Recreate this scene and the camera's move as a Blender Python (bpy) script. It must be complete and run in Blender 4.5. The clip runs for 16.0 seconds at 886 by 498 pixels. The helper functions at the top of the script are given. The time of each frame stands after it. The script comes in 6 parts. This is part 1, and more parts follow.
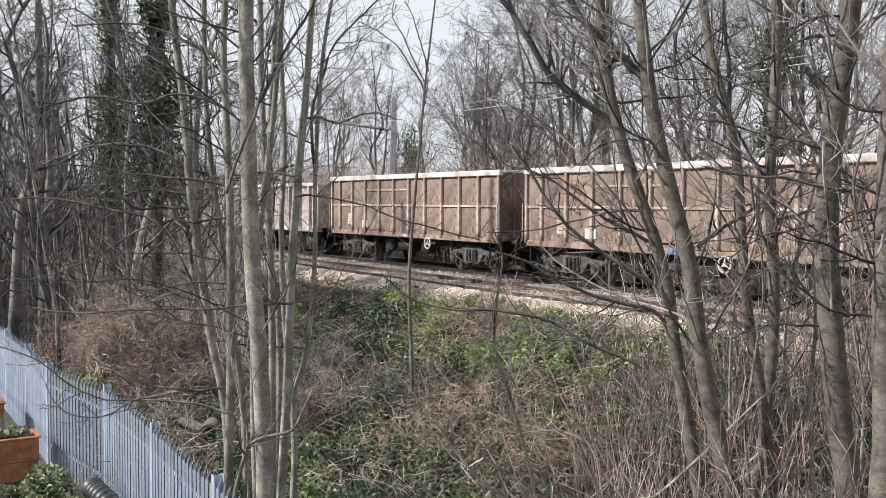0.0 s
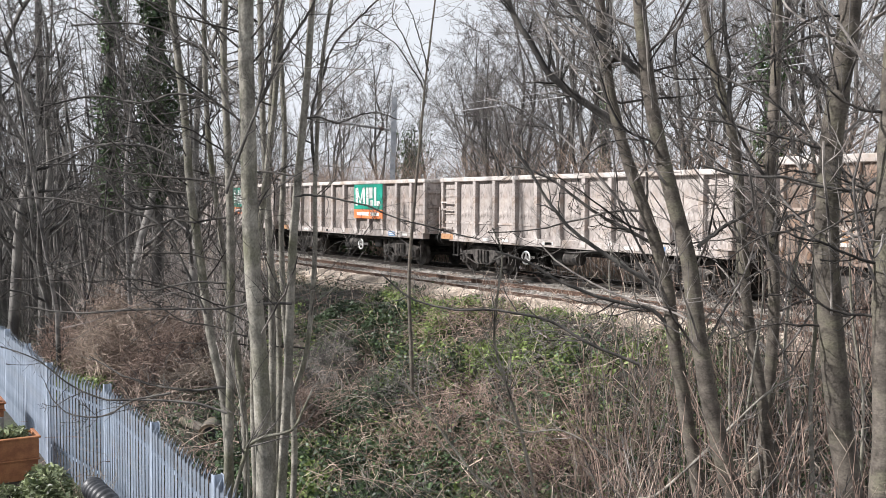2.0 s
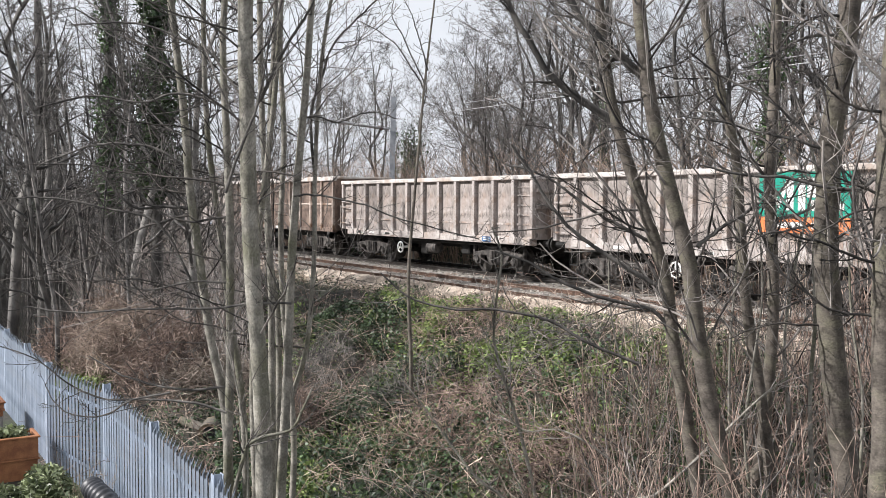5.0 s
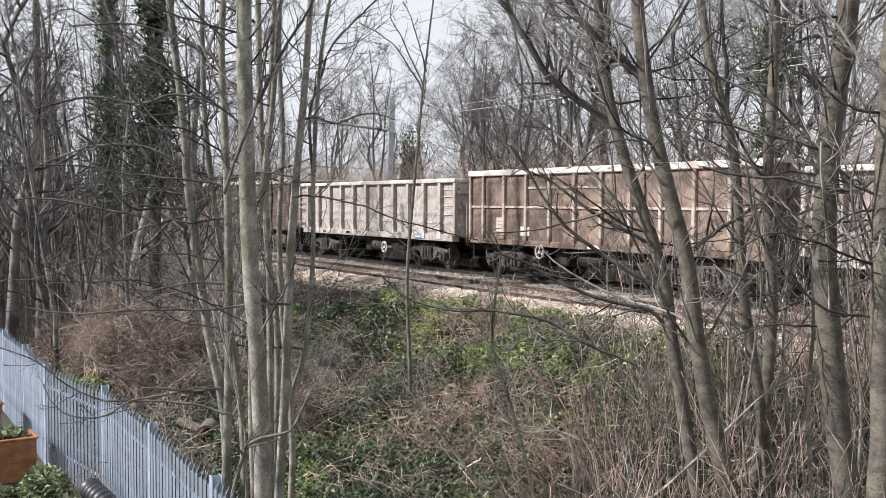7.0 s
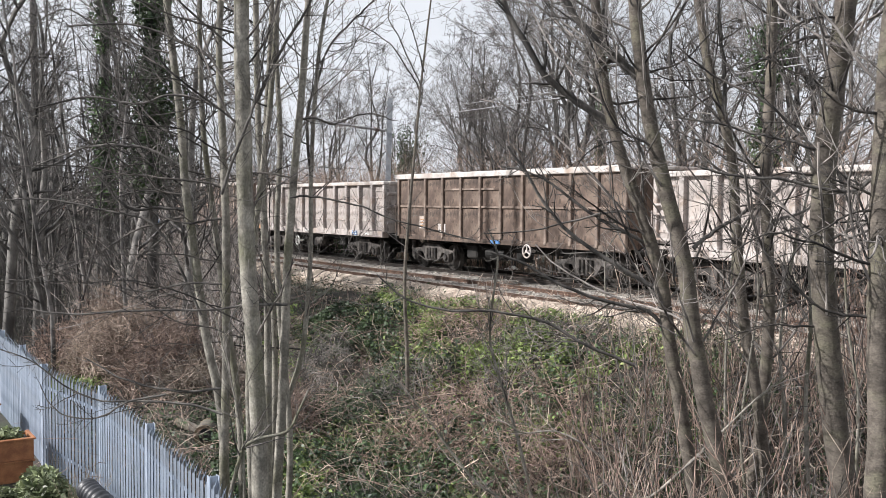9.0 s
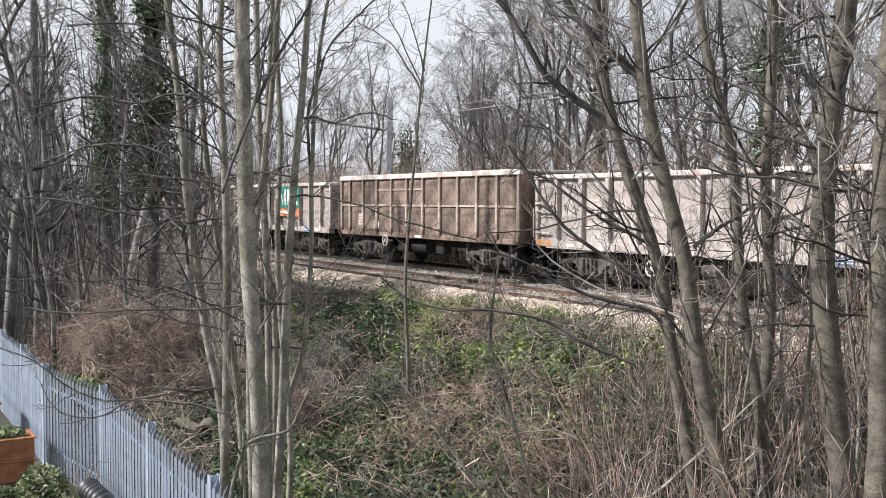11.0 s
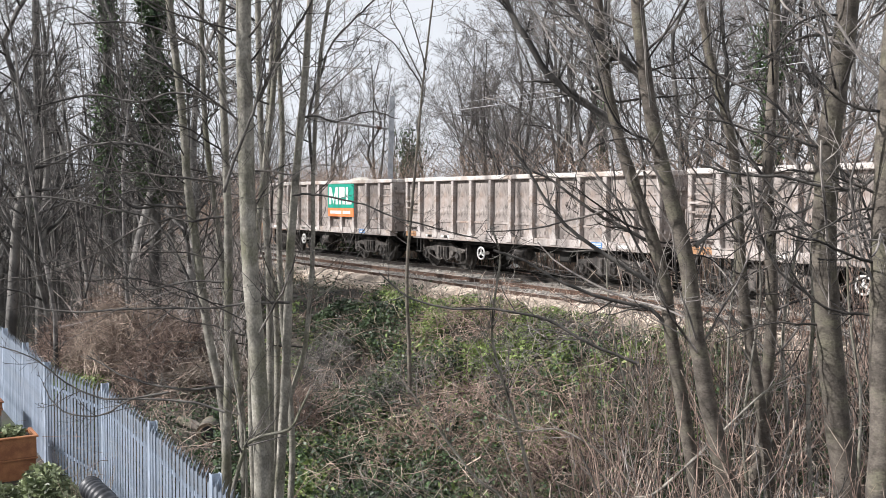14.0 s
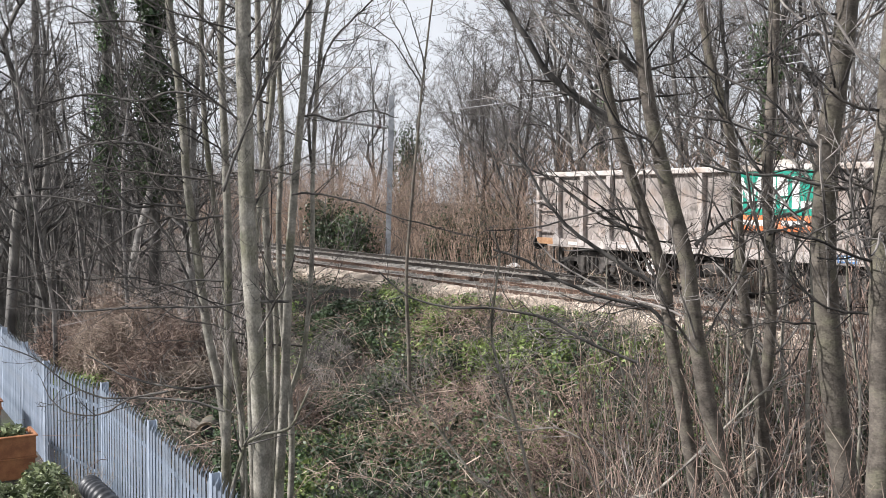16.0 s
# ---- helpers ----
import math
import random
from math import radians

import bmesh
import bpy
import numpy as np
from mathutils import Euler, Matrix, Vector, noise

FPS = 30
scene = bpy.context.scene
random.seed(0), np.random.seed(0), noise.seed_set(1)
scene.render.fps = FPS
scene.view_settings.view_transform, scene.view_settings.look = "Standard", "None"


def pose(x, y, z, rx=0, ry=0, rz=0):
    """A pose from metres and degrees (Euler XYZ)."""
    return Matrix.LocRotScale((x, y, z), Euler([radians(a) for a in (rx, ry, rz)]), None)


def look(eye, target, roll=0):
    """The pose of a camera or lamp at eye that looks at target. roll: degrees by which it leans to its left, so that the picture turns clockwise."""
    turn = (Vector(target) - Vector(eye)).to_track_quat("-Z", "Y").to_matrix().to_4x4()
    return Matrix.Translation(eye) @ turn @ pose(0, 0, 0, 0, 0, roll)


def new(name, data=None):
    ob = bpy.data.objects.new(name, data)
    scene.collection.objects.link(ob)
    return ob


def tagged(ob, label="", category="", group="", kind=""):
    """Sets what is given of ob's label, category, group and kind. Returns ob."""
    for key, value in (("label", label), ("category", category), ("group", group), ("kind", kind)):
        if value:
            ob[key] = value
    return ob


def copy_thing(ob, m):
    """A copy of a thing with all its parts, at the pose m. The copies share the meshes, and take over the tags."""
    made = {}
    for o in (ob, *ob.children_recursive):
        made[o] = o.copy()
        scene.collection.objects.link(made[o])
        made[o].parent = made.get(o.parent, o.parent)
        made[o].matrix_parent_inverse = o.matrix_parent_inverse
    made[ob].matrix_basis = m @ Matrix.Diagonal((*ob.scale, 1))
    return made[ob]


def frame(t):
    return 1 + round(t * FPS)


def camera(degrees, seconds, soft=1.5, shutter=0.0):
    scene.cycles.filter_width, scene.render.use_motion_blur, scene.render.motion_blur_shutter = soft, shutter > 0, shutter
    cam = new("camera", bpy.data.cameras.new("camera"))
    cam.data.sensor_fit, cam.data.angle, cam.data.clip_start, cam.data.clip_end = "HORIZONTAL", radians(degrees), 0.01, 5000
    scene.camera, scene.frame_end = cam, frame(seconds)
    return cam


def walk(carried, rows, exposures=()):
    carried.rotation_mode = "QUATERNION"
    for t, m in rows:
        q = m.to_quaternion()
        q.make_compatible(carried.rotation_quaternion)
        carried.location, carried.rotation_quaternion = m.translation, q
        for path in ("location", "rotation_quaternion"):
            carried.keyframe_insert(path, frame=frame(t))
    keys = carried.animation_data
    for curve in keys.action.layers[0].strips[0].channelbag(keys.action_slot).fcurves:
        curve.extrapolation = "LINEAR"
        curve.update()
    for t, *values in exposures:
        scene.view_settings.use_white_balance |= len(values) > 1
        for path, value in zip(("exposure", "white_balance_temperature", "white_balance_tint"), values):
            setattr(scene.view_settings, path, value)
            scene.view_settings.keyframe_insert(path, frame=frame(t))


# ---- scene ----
# The railway runs along x (trains go towards +x), y points away from the garden
# across the tracks, z = 0 is the top of the rails.  The camera stands at a first floor
# window, 2.29 m above the rails, 17.7 m from the near side of the passing wagons.
F = 1705.0
TH = radians(32.63)
EYE = Vector((0.0, 0.0, 2.286))
cam = camera(2 * math.degrees(math.atan(784 / F)), 16.0, soft=0.55, shutter=0.05)


def aim(dx, dy):
    """Pose of the hand-held camera when the picture has slid by dx, dy."""
    yaw = 57.37 + math.degrees(dx / F)
    pitch = -2.79 + math.degrees(dy / F)
    return Matrix.Translation(EYE) @ pose(0, 0, 0, 0, 0, yaw) @ pose(0, 0, 0, 90 + pitch, 0, 0) @ pose(0, 0, 0, 0, 0, 0.34)


SWAY = ((0.0, 4.8, 1.8), (0.5, 4.6, 2.6), (1.0, 4.6, 2.0), (1.5, 4.6, 1.5), (2.0, 4.8, 1.4), (2.5, 5.2, 1.0),
        (3.0, 6.0, 0.2), (3.5, 6.2, 0.0), (4.0, 5.6, 0.1), (4.3, 5.0, 0.3), (6.3, 2.0, 1.4), (6.5, 1.7, 1.6), (7.0, 1.4, 2.6),
        (7.5, 0.1, 3.1), (8.0, -1.4, 4.2), (8.5, -1.8, 4.3), (9.0, -2.8, 3.3), (9.3, -2.8, 3.0), (11.3, -1.6, 1.7),
        (11.5, -1.5, 1.5), (12.0, -0.8, 1.0), (12.5, 0.0, 0.2), (13.0, 0.2, 0.0), (13.5, 0.5, 0.0), (14.0, 1.0, -0.3),
        (14.5, 0.5, -0.6), (15.0, 0.0, -1.2), (15.5, 0.0, -1.5), (16.0, 0.2, -1.9))
walk(cam, [(t, aim(dx, dy)) for t, dx, dy in SWAY])

# ---------------------------------------------------------------- light
SUN_EL, SUN_AZ = 36.0, 246.0          # degrees; azimuth of the sun's place, from +x towards +y
world = bpy.data.worlds.new("sky")
scene.world = world
world.use_nodes = True
wn, wl = world.node_tree.nodes, world.node_tree.links
wn.clear()
sky = wn.new("ShaderNodeTexSky")
sky.sky_type, sky.sun_disc = "NISHITA", False
sky.sun_elevation, sky.sun_rotation = radians(SUN_EL), radians(90 - SUN_AZ)
sky.air_density, sky.dust_density = 1.0, 3.0
co = wn.new("ShaderNodeTexCoord")
cl = wn.new("ShaderNodeTexNoise")
cl.inputs["Scale"].default_value, cl.inputs["Detail"].default_value = 2.3, 6.0
ramp = wn.new("ShaderNodeValToRGB")
ramp.color_ramp.elements[0].position, ramp.color_ramp.elements[0].color = 0.30, (0.55, 0.55, 0.55, 1)
ramp.color_ramp.elements[1].position, ramp.color_ramp.elements[1].color = 0.52, (1, 1, 1, 1)
mixc = wn.new("ShaderNodeMix")
mixc.data_type = "RGBA"
mixc.inputs[7].default_value = (12.3, 12.8, 13.8, 1)
bg = wn.new("ShaderNodeBackground")
bg.inputs["Strength"].default_value = 0.055
wo = wn.new("ShaderNodeOutputWorld")
wl.new(co.outputs["Generated"], cl.inputs["Vector"])
wl.new(cl.outputs["Fac"], ramp.inputs["Fac"])
wl.new(ramp.outputs["Color"], mixc.inputs[0])
wl.new(sky.outputs["Color"], mixc.inputs[6])
wl.new(mixc.outputs[2], bg.inputs["Color"])
wl.new(bg.outputs[0], wo.inputs["Surface"])

sun = new("sun", bpy.data.lights.new("sun", "SUN"))
sun.data.energy, sun.data.angle, sun.data.color = 5.6, radians(1.0), (1.0, 0.968, 0.95)
az, el = radians(SUN_AZ), radians(SUN_EL)
sun.matrix_world = look((0, 0, 40), (-math.cos(az) * math.cos(el), -math.sin(az) * math.cos(el), 40 - math.sin(el)))
scene.view_settings.exposure = 0.34


# ---------------------------------------------------------------- materials
def mat(name, a, b, scale=6.0, rough=0.8, bump=0.15, metal=0.0, fine=60.0, c=None, cscale=0.7, stretch=(1, 1, 1), spread=0.25, lo=0.38, hi=0.62, obvar=0.15, translucent=0.0, spots=0.0):
    """A worn surface: two colours mixed by coarse and fine noise, a third in patches, relief, and a shift from piece to piece."""
    m = bpy.data.materials.new(name)
    m.use_nodes = True
    n, l = m.node_tree.nodes, m.node_tree.links
    bs = n["Principled BSDF"]
    tc, mp = n.new("ShaderNodeTexCoord"), n.new("ShaderNodeMapping")
    mp.inputs["Scale"].default_value = stretch
    l.new(tc.outputs["Object"], mp.inputs["Vector"])

    def nz(s, d=5.0):
        t = n.new("ShaderNodeTexNoise")
        t.inputs["Scale"].default_value, t.inputs["Detail"].default_value = s, d
        l.new(mp.outputs["Vector"], t.inputs["Vector"])
        return t.outputs["Fac"]

    def rmp(fac, p0, p1):
        r = n.new("ShaderNodeMapRange")
        r.inputs["From Min"].default_value, r.inputs["From Max"].default_value = p0, p1
        l.new(fac, r.inputs["Value"])
        return r.outputs["Result"]

    def mx(fac, x, y, blend="MIX"):
        q = n.new("ShaderNodeMix")
        q.data_type, q.blend_type = "RGBA", blend
        if hasattr(fac, "links"):
            l.new(fac, q.inputs[0])
        else:
            q.inputs[0].default_value = fac
        for k, v in ((6, x), (7, y)):
            if hasattr(v, "links"):
                l.new(v, q.inputs[k])
            else:
                q.inputs[k].default_value = (*v, 1)
        return q.outputs[2]

    coarse, tiny = nz(scale), nz(fine, 3.0)
    col = mx(rmp(coarse, lo, hi), a, b)
    if c:
        col = mx(rmp(nz(cscale, 6.0), 0.5, 0.66), col, c)
    if spots:
        chips = n.new("ShaderNodeMath")
        chips.operation = "MULTIPLY"
        chips.inputs[1].default_value = spots
        l.new(rmp(nz(scale * 3.7, 8.0), 0.57, 0.61), chips.inputs[0])
        col = mx(chips.outputs[0], col, tuple(v * 0.55 for v in a))
        pale = n.new("ShaderNodeMath")
        pale.operation = "MULTIPLY"
        pale.inputs[1].default_value = spots * 0.7
        l.new(rmp(nz(scale * 2.9 + 0.37, 8.0), 0.60, 0.64), pale.inputs[0])
        col = mx(pale.outputs[0], col, tuple(min(v * 1.25, 0.8) for v in b))
    grey = rmp(tiny, 0.2, 0.8)
    sp = n.new("ShaderNodeMapRange")
    sp.inputs["To Min"].default_value, sp.inputs["To Max"].default_value = 1 - spread, 1 + spread
    l.new(grey, sp.inputs["Value"])
    oi = n.new("ShaderNodeObjectInfo")
    ov = n.new("ShaderNodeMapRange")
    ov.inputs["To Min"].default_value, ov.inputs["To Max"].default_value = 1 - obvar, 1 + obvar
    l.new(oi.outputs["Random"], ov.inputs["Value"])
    geo = n.new("ShaderNodeNewGeometry")
    iv = n.new("ShaderNodeMapRange")
    iv.inputs["To Min"].default_value, iv.inputs["To Max"].default_value = 1 - obvar, 1 + obvar
    l.new(geo.outputs["Random Per Island"], iv.inputs["Value"])
    mu = n.new("ShaderNodeMath")
    mu.operation = "MULTIPLY"
    l.new(sp.outputs["Result"], mu.inputs[0])
    l.new(ov.outputs["Result"], mu.inputs[1])
    mu2 = n.new("ShaderNodeMath")
    mu2.operation = "MULTIPLY"
    l.new(mu.outputs[0], mu2.inputs[0])
    l.new(iv.outputs["Result"], mu2.inputs[1])
    vm = n.new("ShaderNodeVectorMath")
    vm.operation = "SCALE"
    l.new(col, vm.inputs[0])
    l.new(mu2.outputs[0], vm.inputs["Scale"])
    l.new(vm.outputs[0], bs.inputs["Base Color"])
    bs.inputs["Roughness"].default_value, bs.inputs["Metallic"].default_value = rough, metal
    if translucent:
        bs.inputs["Subsurface Weight"].default_value = 0.0
        tl, mxs = n.new("ShaderNodeBsdfTranslucent"), n.new("ShaderNodeMixShader")
        mxs.inputs[0].default_value = translucent
        l.new(vm.outputs[0], tl.inputs["Color"])
        l.new(bs.outputs[0], mxs.inputs[1])
        l.new(tl.outputs[0], mxs.inputs[2])
        l.new(mxs.outputs[0], n["Material Output"].inputs["Surface"])
    if bump:
        bp = n.new("ShaderNodeBump")
        bp.inputs["Strength"].default_value, bp.inputs["Distance"].default_value = bump, 0.02
        l.new(tiny, bp.inputs["Height"])
        l.new(bp.outputs[0], bs.inputs["Normal"])
    return m


# soil colour lowered to stand for shade in the gaps between plants
M_SOIL = mat("shade_dark_litter_soil", (0.014, 0.012, 0.010), (0.06, 0.05, 0.04), 1.6, 0.95, 0.6, fine=14, c=(0.03, 0.036, 0.018), cscale=0.5, spread=0.5)
M_BALLAST = mat("ballast", (0.17, 0.155, 0.14), (0.40, 0.37, 0.335), 3.0, 0.95, 1.0, fine=17, c=(0.17, 0.11, 0.075), cscale=0.6, spread=0.55)
M_STONE = mat("ballast_stone", (0.2, 0.185, 0.17), (0.46, 0.43, 0.39), 9.0, 0.9, 0.3, obvar=0.4)
M_RAILRUST = mat("rusty_rail", (0.062, 0.038, 0.028), (0.145, 0.090, 0.066), 12, 0.75, 0.2, 0.3)
M_RAILDARK = mat("dark_rail", (0.02, 0.017, 0.015), (0.05, 0.04, 0.034), 12, 0.6, 0.2, 0.3)
M_RAILTOP = mat("worn_rail_head", (0.30, 0.29, 0.28), (0.45, 0.43, 0.41), 20, 0.3, 0.0, 0.9)
M_SLEEPER = mat("weathered_sleeper", (0.14, 0.13, 0.115), (0.28, 0.26, 0.23), 5, 0.9, 0.3)
M_BARK = mat("grey_brown_bark", (0.075, 0.064, 0.054), (0.150, 0.130, 0.109), 5.0, 0.9, 0.35, fine=42, c=(0.145, 0.134, 0.098), cscale=3.0, stretch=(1, 1, 1.5), spread=0.34, spots=0.4)
M_BARK_PALE = mat("pale_smooth_bark", (0.160, 0.150, 0.128), (0.325, 0.306, 0.264), 6.0, 0.85, 0.35, fine=44, c=(0.145, 0.142, 0.098), cscale=1.7, stretch=(1, 1, 0.8), spread=0.38, spots=0.35)
M_BARK_DARK = mat("dark_bark", (0.040, 0.037, 0.035), (0.135, 0.126, 0.116), 4, 0.9, 0.5, fine=36, stretch=(1, 1, 0.4))
M_BARK_WOOD = mat("grey_wood_bark", (0.065, 0.061, 0.058), (0.225, 0.212, 0.197), 3, 0.9, 0.5, fine=30, stretch=(1, 1, 0.4), obvar=0.25)
# wide dark-to-pale twig colours carry part of the light and shade contrast
M_TWIG = mat("bare_twigs", (0.030, 0.027, 0.026), (0.25, 0.228, 0.212), 2.0, 0.85, 0.0, obvar=0.45)
# darker copy of the bare twigs, with shade put into its colour
M_TWIG_DARK = mat("dark_shade_twigs", (0.022, 0.0205, 0.020), (0.16, 0.148, 0.14), 2.0, 0.85, 0.0, obvar=0.5)
# far twigs: same widened range, lit and shaded tones mixed by noise
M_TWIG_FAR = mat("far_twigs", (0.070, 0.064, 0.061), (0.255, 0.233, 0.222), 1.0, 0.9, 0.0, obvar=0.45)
# near-black brown: the side branches' shaded look is painted in
M_LIMB = mat("shade_dark_limbs", (0.020, 0.018, 0.017), (0.085, 0.076, 0.068), 3.0, 0.85, 0.1, obvar=0.35)
M_STEM = mat("dead_straw_stems", (0.14, 0.112, 0.092), (0.46, 0.385, 0.32), 3.0, 0.85, 0.0, obvar=0.45)
M_STEM_RED = mat("bramble_canes", (0.105, 0.068, 0.056), (0.385, 0.285, 0.235), 3.0, 0.8, 0.0, obvar=0.4)
M_MOUND = mat("dead_bracken", (0.19, 0.142, 0.116), (0.45, 0.362, 0.298), 2.0, 0.9, 0.0, obvar=0.45)
M_SCRUB = mat("tan_scrub_stems", (0.165, 0.115, 0.088), (0.41, 0.305, 0.24), 1.5, 0.9, 0.0, obvar=0.4)
# pinkish grey raised to pale, so sunlight on the scrub sits in the colour
M_UNDERWOOD = mat("sunlit_pinkish_underwood", (0.18, 0.158, 0.147), (0.52, 0.465, 0.435), 1.5, 0.9, 0.0, obvar=0.4)
M_SAND = mat("sandy_trodden_ground", (0.25, 0.205, 0.165), (0.50, 0.42, 0.345), 3.2, 0.95, 1.0, fine=18, c=(0.17, 0.14, 0.11), cscale=1.3, spread=0.4)
M_STRAW = mat("dry_grass", (0.32, 0.25, 0.17), (0.52, 0.43, 0.32), 2.0, 0.9, 0.0, obvar=0.3)
M_LEAF = mat("nettle_leaves", (0.080, 0.118, 0.032), (0.225, 0.285, 0.098), 2.5, 0.6, 0.0, obvar=0.45, translucent=0.22)
M_IVY = mat("ivy_leaves", (0.016, 0.034, 0.015), (0.082, 0.13, 0.052), 2.5, 0.52, 0.0, obvar=0.5, translucent=0.1)
M_LITTER = mat("dead_leaves", (0.055, 0.042, 0.033), (0.20, 0.158, 0.125), 2.5, 0.85, 0.0, obvar=0.55)
M_GREY = mat("dusty_grey_wagon_paint", (0.205, 0.177, 0.162), (0.365, 0.325, 0.305), 1.9, 0.75, 0.35, fine=13, c=(0.235, 0.17, 0.135), cscale=1.7, stretch=(1, 1, 0.6), spread=0.22, obvar=0.13, spots=0.75)
M_GREYPALE = mat("pale_dusty_wagon_paint", (0.285, 0.25, 0.233), (0.45, 0.408, 0.385), 1.9, 0.75, 0.35, fine=13, c=(0.29, 0.23, 0.195), cscale=1.7, stretch=(1, 1, 0.6), spread=0.2, obvar=0.1, spots=0.7)
M_GREYRIB = mat("dusty_grey_ribs", (0.31, 0.275, 0.258), (0.465, 0.425, 0.403), 2.5, 0.75, 0.15, fine=20, c=(0.30, 0.245, 0.21), cscale=1.8, spread=0.16, obvar=0.08, spots=0.45)
M_GREYRIM = mat("pale_dusty_rim", (0.43, 0.39, 0.365), (0.61, 0.57, 0.545), 3, 0.75, 0.08, c=(0.36, 0.285, 0.235), cscale=1.6, spread=0.1, obvar=0.05, spots=0.3)
M_BROWN = mat("dusty_brown_wagon_paint", (0.115, 0.080, 0.062), (0.275, 0.208, 0.168), 1.2, 0.75, 0.12, fine=22, c=(0.19, 0.108, 0.066), cscale=1.5, stretch=(1, 1, 0.6), spread=0.26, obvar=0.2, spots=0.7)
M_DKBROWN = mat("dark_rusty_wagon_paint", (0.058, 0.040, 0.032), (0.150, 0.104, 0.080), 1.6, 0.75, 0.12, fine=15, c=(0.165, 0.128, 0.102), cscale=1.5, stretch=(1, 1, 0.6), spread=0.26, obvar=0.2, spots=0.7)
M_BROWNRIB = mat("dusty_brown_ribs", (0.27, 0.215, 0.18), (0.46, 0.385, 0.335), 2.0, 0.75, 0.1, c=(0.16, 0.095, 0.06), cscale=1.4, spread=0.12, obvar=0.1, spots=0.4)
M_RUSTBROWN = mat("rust_brown_wagon_paint", (0.078, 0.054, 0.043), (0.190, 0.135, 0.107), 1.7, 0.75, 0.3, fine=15, c=(0.22, 0.165, 0.132), cscale=1.5, stretch=(1, 1, 0.6), spread=0.28, obvar=0.2, spots=0.7)
M_DKRIB = mat("dark_rusty_ribs", (0.12, 0.088, 0.07), (0.29, 0.225, 0.185), 2.4, 0.75, 0.12, c=(0.08, 0.055, 0.042), cscale=1.6, spread=0.16, obvar=0.1)
M_UNDER = mat("oily_underframe", (0.007, 0.0068, 0.0066), (0.028, 0.026, 0.024), 4, 0.7, 0.2, 0.2)
M_BOGIE = mat("dusty_bogie_steel", (0.016, 0.0148, 0.0140), (0.105, 0.094, 0.086), 5, 0.75, 0.2, 0.2)
M_WHEEL = mat("wheel_steel", (0.028, 0.026, 0.024), (0.085, 0.078, 0.072), 5, 0.6, 0.15, 0.5)
M_WHITE = mat("white_paint", (0.70, 0.69, 0.67), (0.82, 0.81, 0.79), 6, 0.5, 0.03, spread=0.06, obvar=0.03)
M_GREEN = mat("green_sign_paint", (0.0, 0.235, 0.165), (0.01, 0.29, 0.21), 3, 0.5, 0.03, spread=0.1, obvar=0.05)
M_ORANGE = mat("orange_sign_paint", (0.62, 0.17, 0.055), (0.74, 0.23, 0.085), 3, 0.5, 0.03, spread=0.1, obvar=0.05)
M_BLUE = mat("blue_plate", (0.045, 0.13, 0.30), (0.10, 0.21, 0.40), 6, 0.6, 0.03, spots=0.4)
M_DARKMARK = mat("faded_lettering", (0.07, 0.06, 0.055), (0.14, 0.12, 0.11), 9, 0.8, 0.0)
M_RUST = mat("orange_rust_patch", (0.28, 0.14, 0.065), (0.38, 0.22, 0.12), 9, 0.85, 0.1)
M_LOAD = mat("crushed_stone_load", (0.30, 0.275, 0.24), (0.5, 0.46, 0.41), 7, 0.95, 0.6, fine=25, spread=0.3)
M_GALV = mat("galvanised_steel", (0.29, 0.345, 0.43), (0.42, 0.485, 0.585), 3.5, 0.5, 0.05, 0.35, c=(0.30, 0.335, 0.39), cscale=2.2, spread=0.08, obvar=0.07)
M_MAST = mat("weathered_galvanised_mast", (0.22, 0.235, 0.26), (0.36, 0.38, 0.41), 4, 0.6, 0.06, 0.2, spread=0.12)
M_WIRE = mat("overhead_wire", (0.36, 0.36, 0.37), (0.5, 0.5, 0.5), 4, 0.5, 0.0, 0.2)
M_INSUL = mat("glazed_insulator", (0.12, 0.06, 0.04), (0.2, 0.1, 0.07), 4, 0.3, 0.0)
M_PLANTER = mat("orange_stained_timber", (0.20, 0.075, 0.03), (0.32, 0.135, 0.055), 5, 0.65, 0.2, stretch=(0.3, 1, 1), fine=50, spread=0.2)
M_PIPE = mat("black_corrugated_plastic", (0.015, 0.016, 0.019), (0.035, 0.037, 0.043), 5, 0.45, 0.05)
M_LOG = mat("cut_log_wood", (0.22, 0.16, 0.11), (0.34, 0.27, 0.19), 6, 0.85, 0.4)


# ---------------------------------------------------------------- mesh helpers
def mesh_of(name, verts, faces, material, smooth=False):
    me = bpy.data.meshes.new(name)
    me.from_pydata([tuple(v) for v in verts], [], faces)
    me.materials.append(material)
    if smooth:
        me.polygons.foreach_set("use_smooth", [True] * len(me.polygons))
    me.update()
    return me


def quads_mesh(name, V, Q, material, smooth=False):
    """A mesh from arrays of points and of four-cornered faces."""
    V, Q = np.asarray(V, dtype=np.float32), np.asarray(Q, dtype=np.int32)
    me = bpy.data.meshes.new(name)
    me.vertices.add(len(V))
    me.vertices.foreach_set("co", V.ravel())
    me.loops.add(Q.size)
    me.loops.foreach_set("vertex_index", Q.ravel())
    me.polygons.add(len(Q))
    me.polygons.foreach_set("loop_start", np.arange(0, Q.size, 4, dtype=np.int32))
    me.polygons.foreach_set("loop_total", np.full(len(Q), 4, dtype=np.int32))
    if smooth:
        me.polygons.foreach_set("use_smooth", np.ones(len(Q), dtype=bool))
    me.materials.append(material)
    me.update(calc_edges=True)
    return me


def child(name, me, parent, label="", m=None):
    ob = new(name, me)
    ob.parent = parent
    if m is not None:
        ob.matrix_basis = m
    return tagged(ob, label)


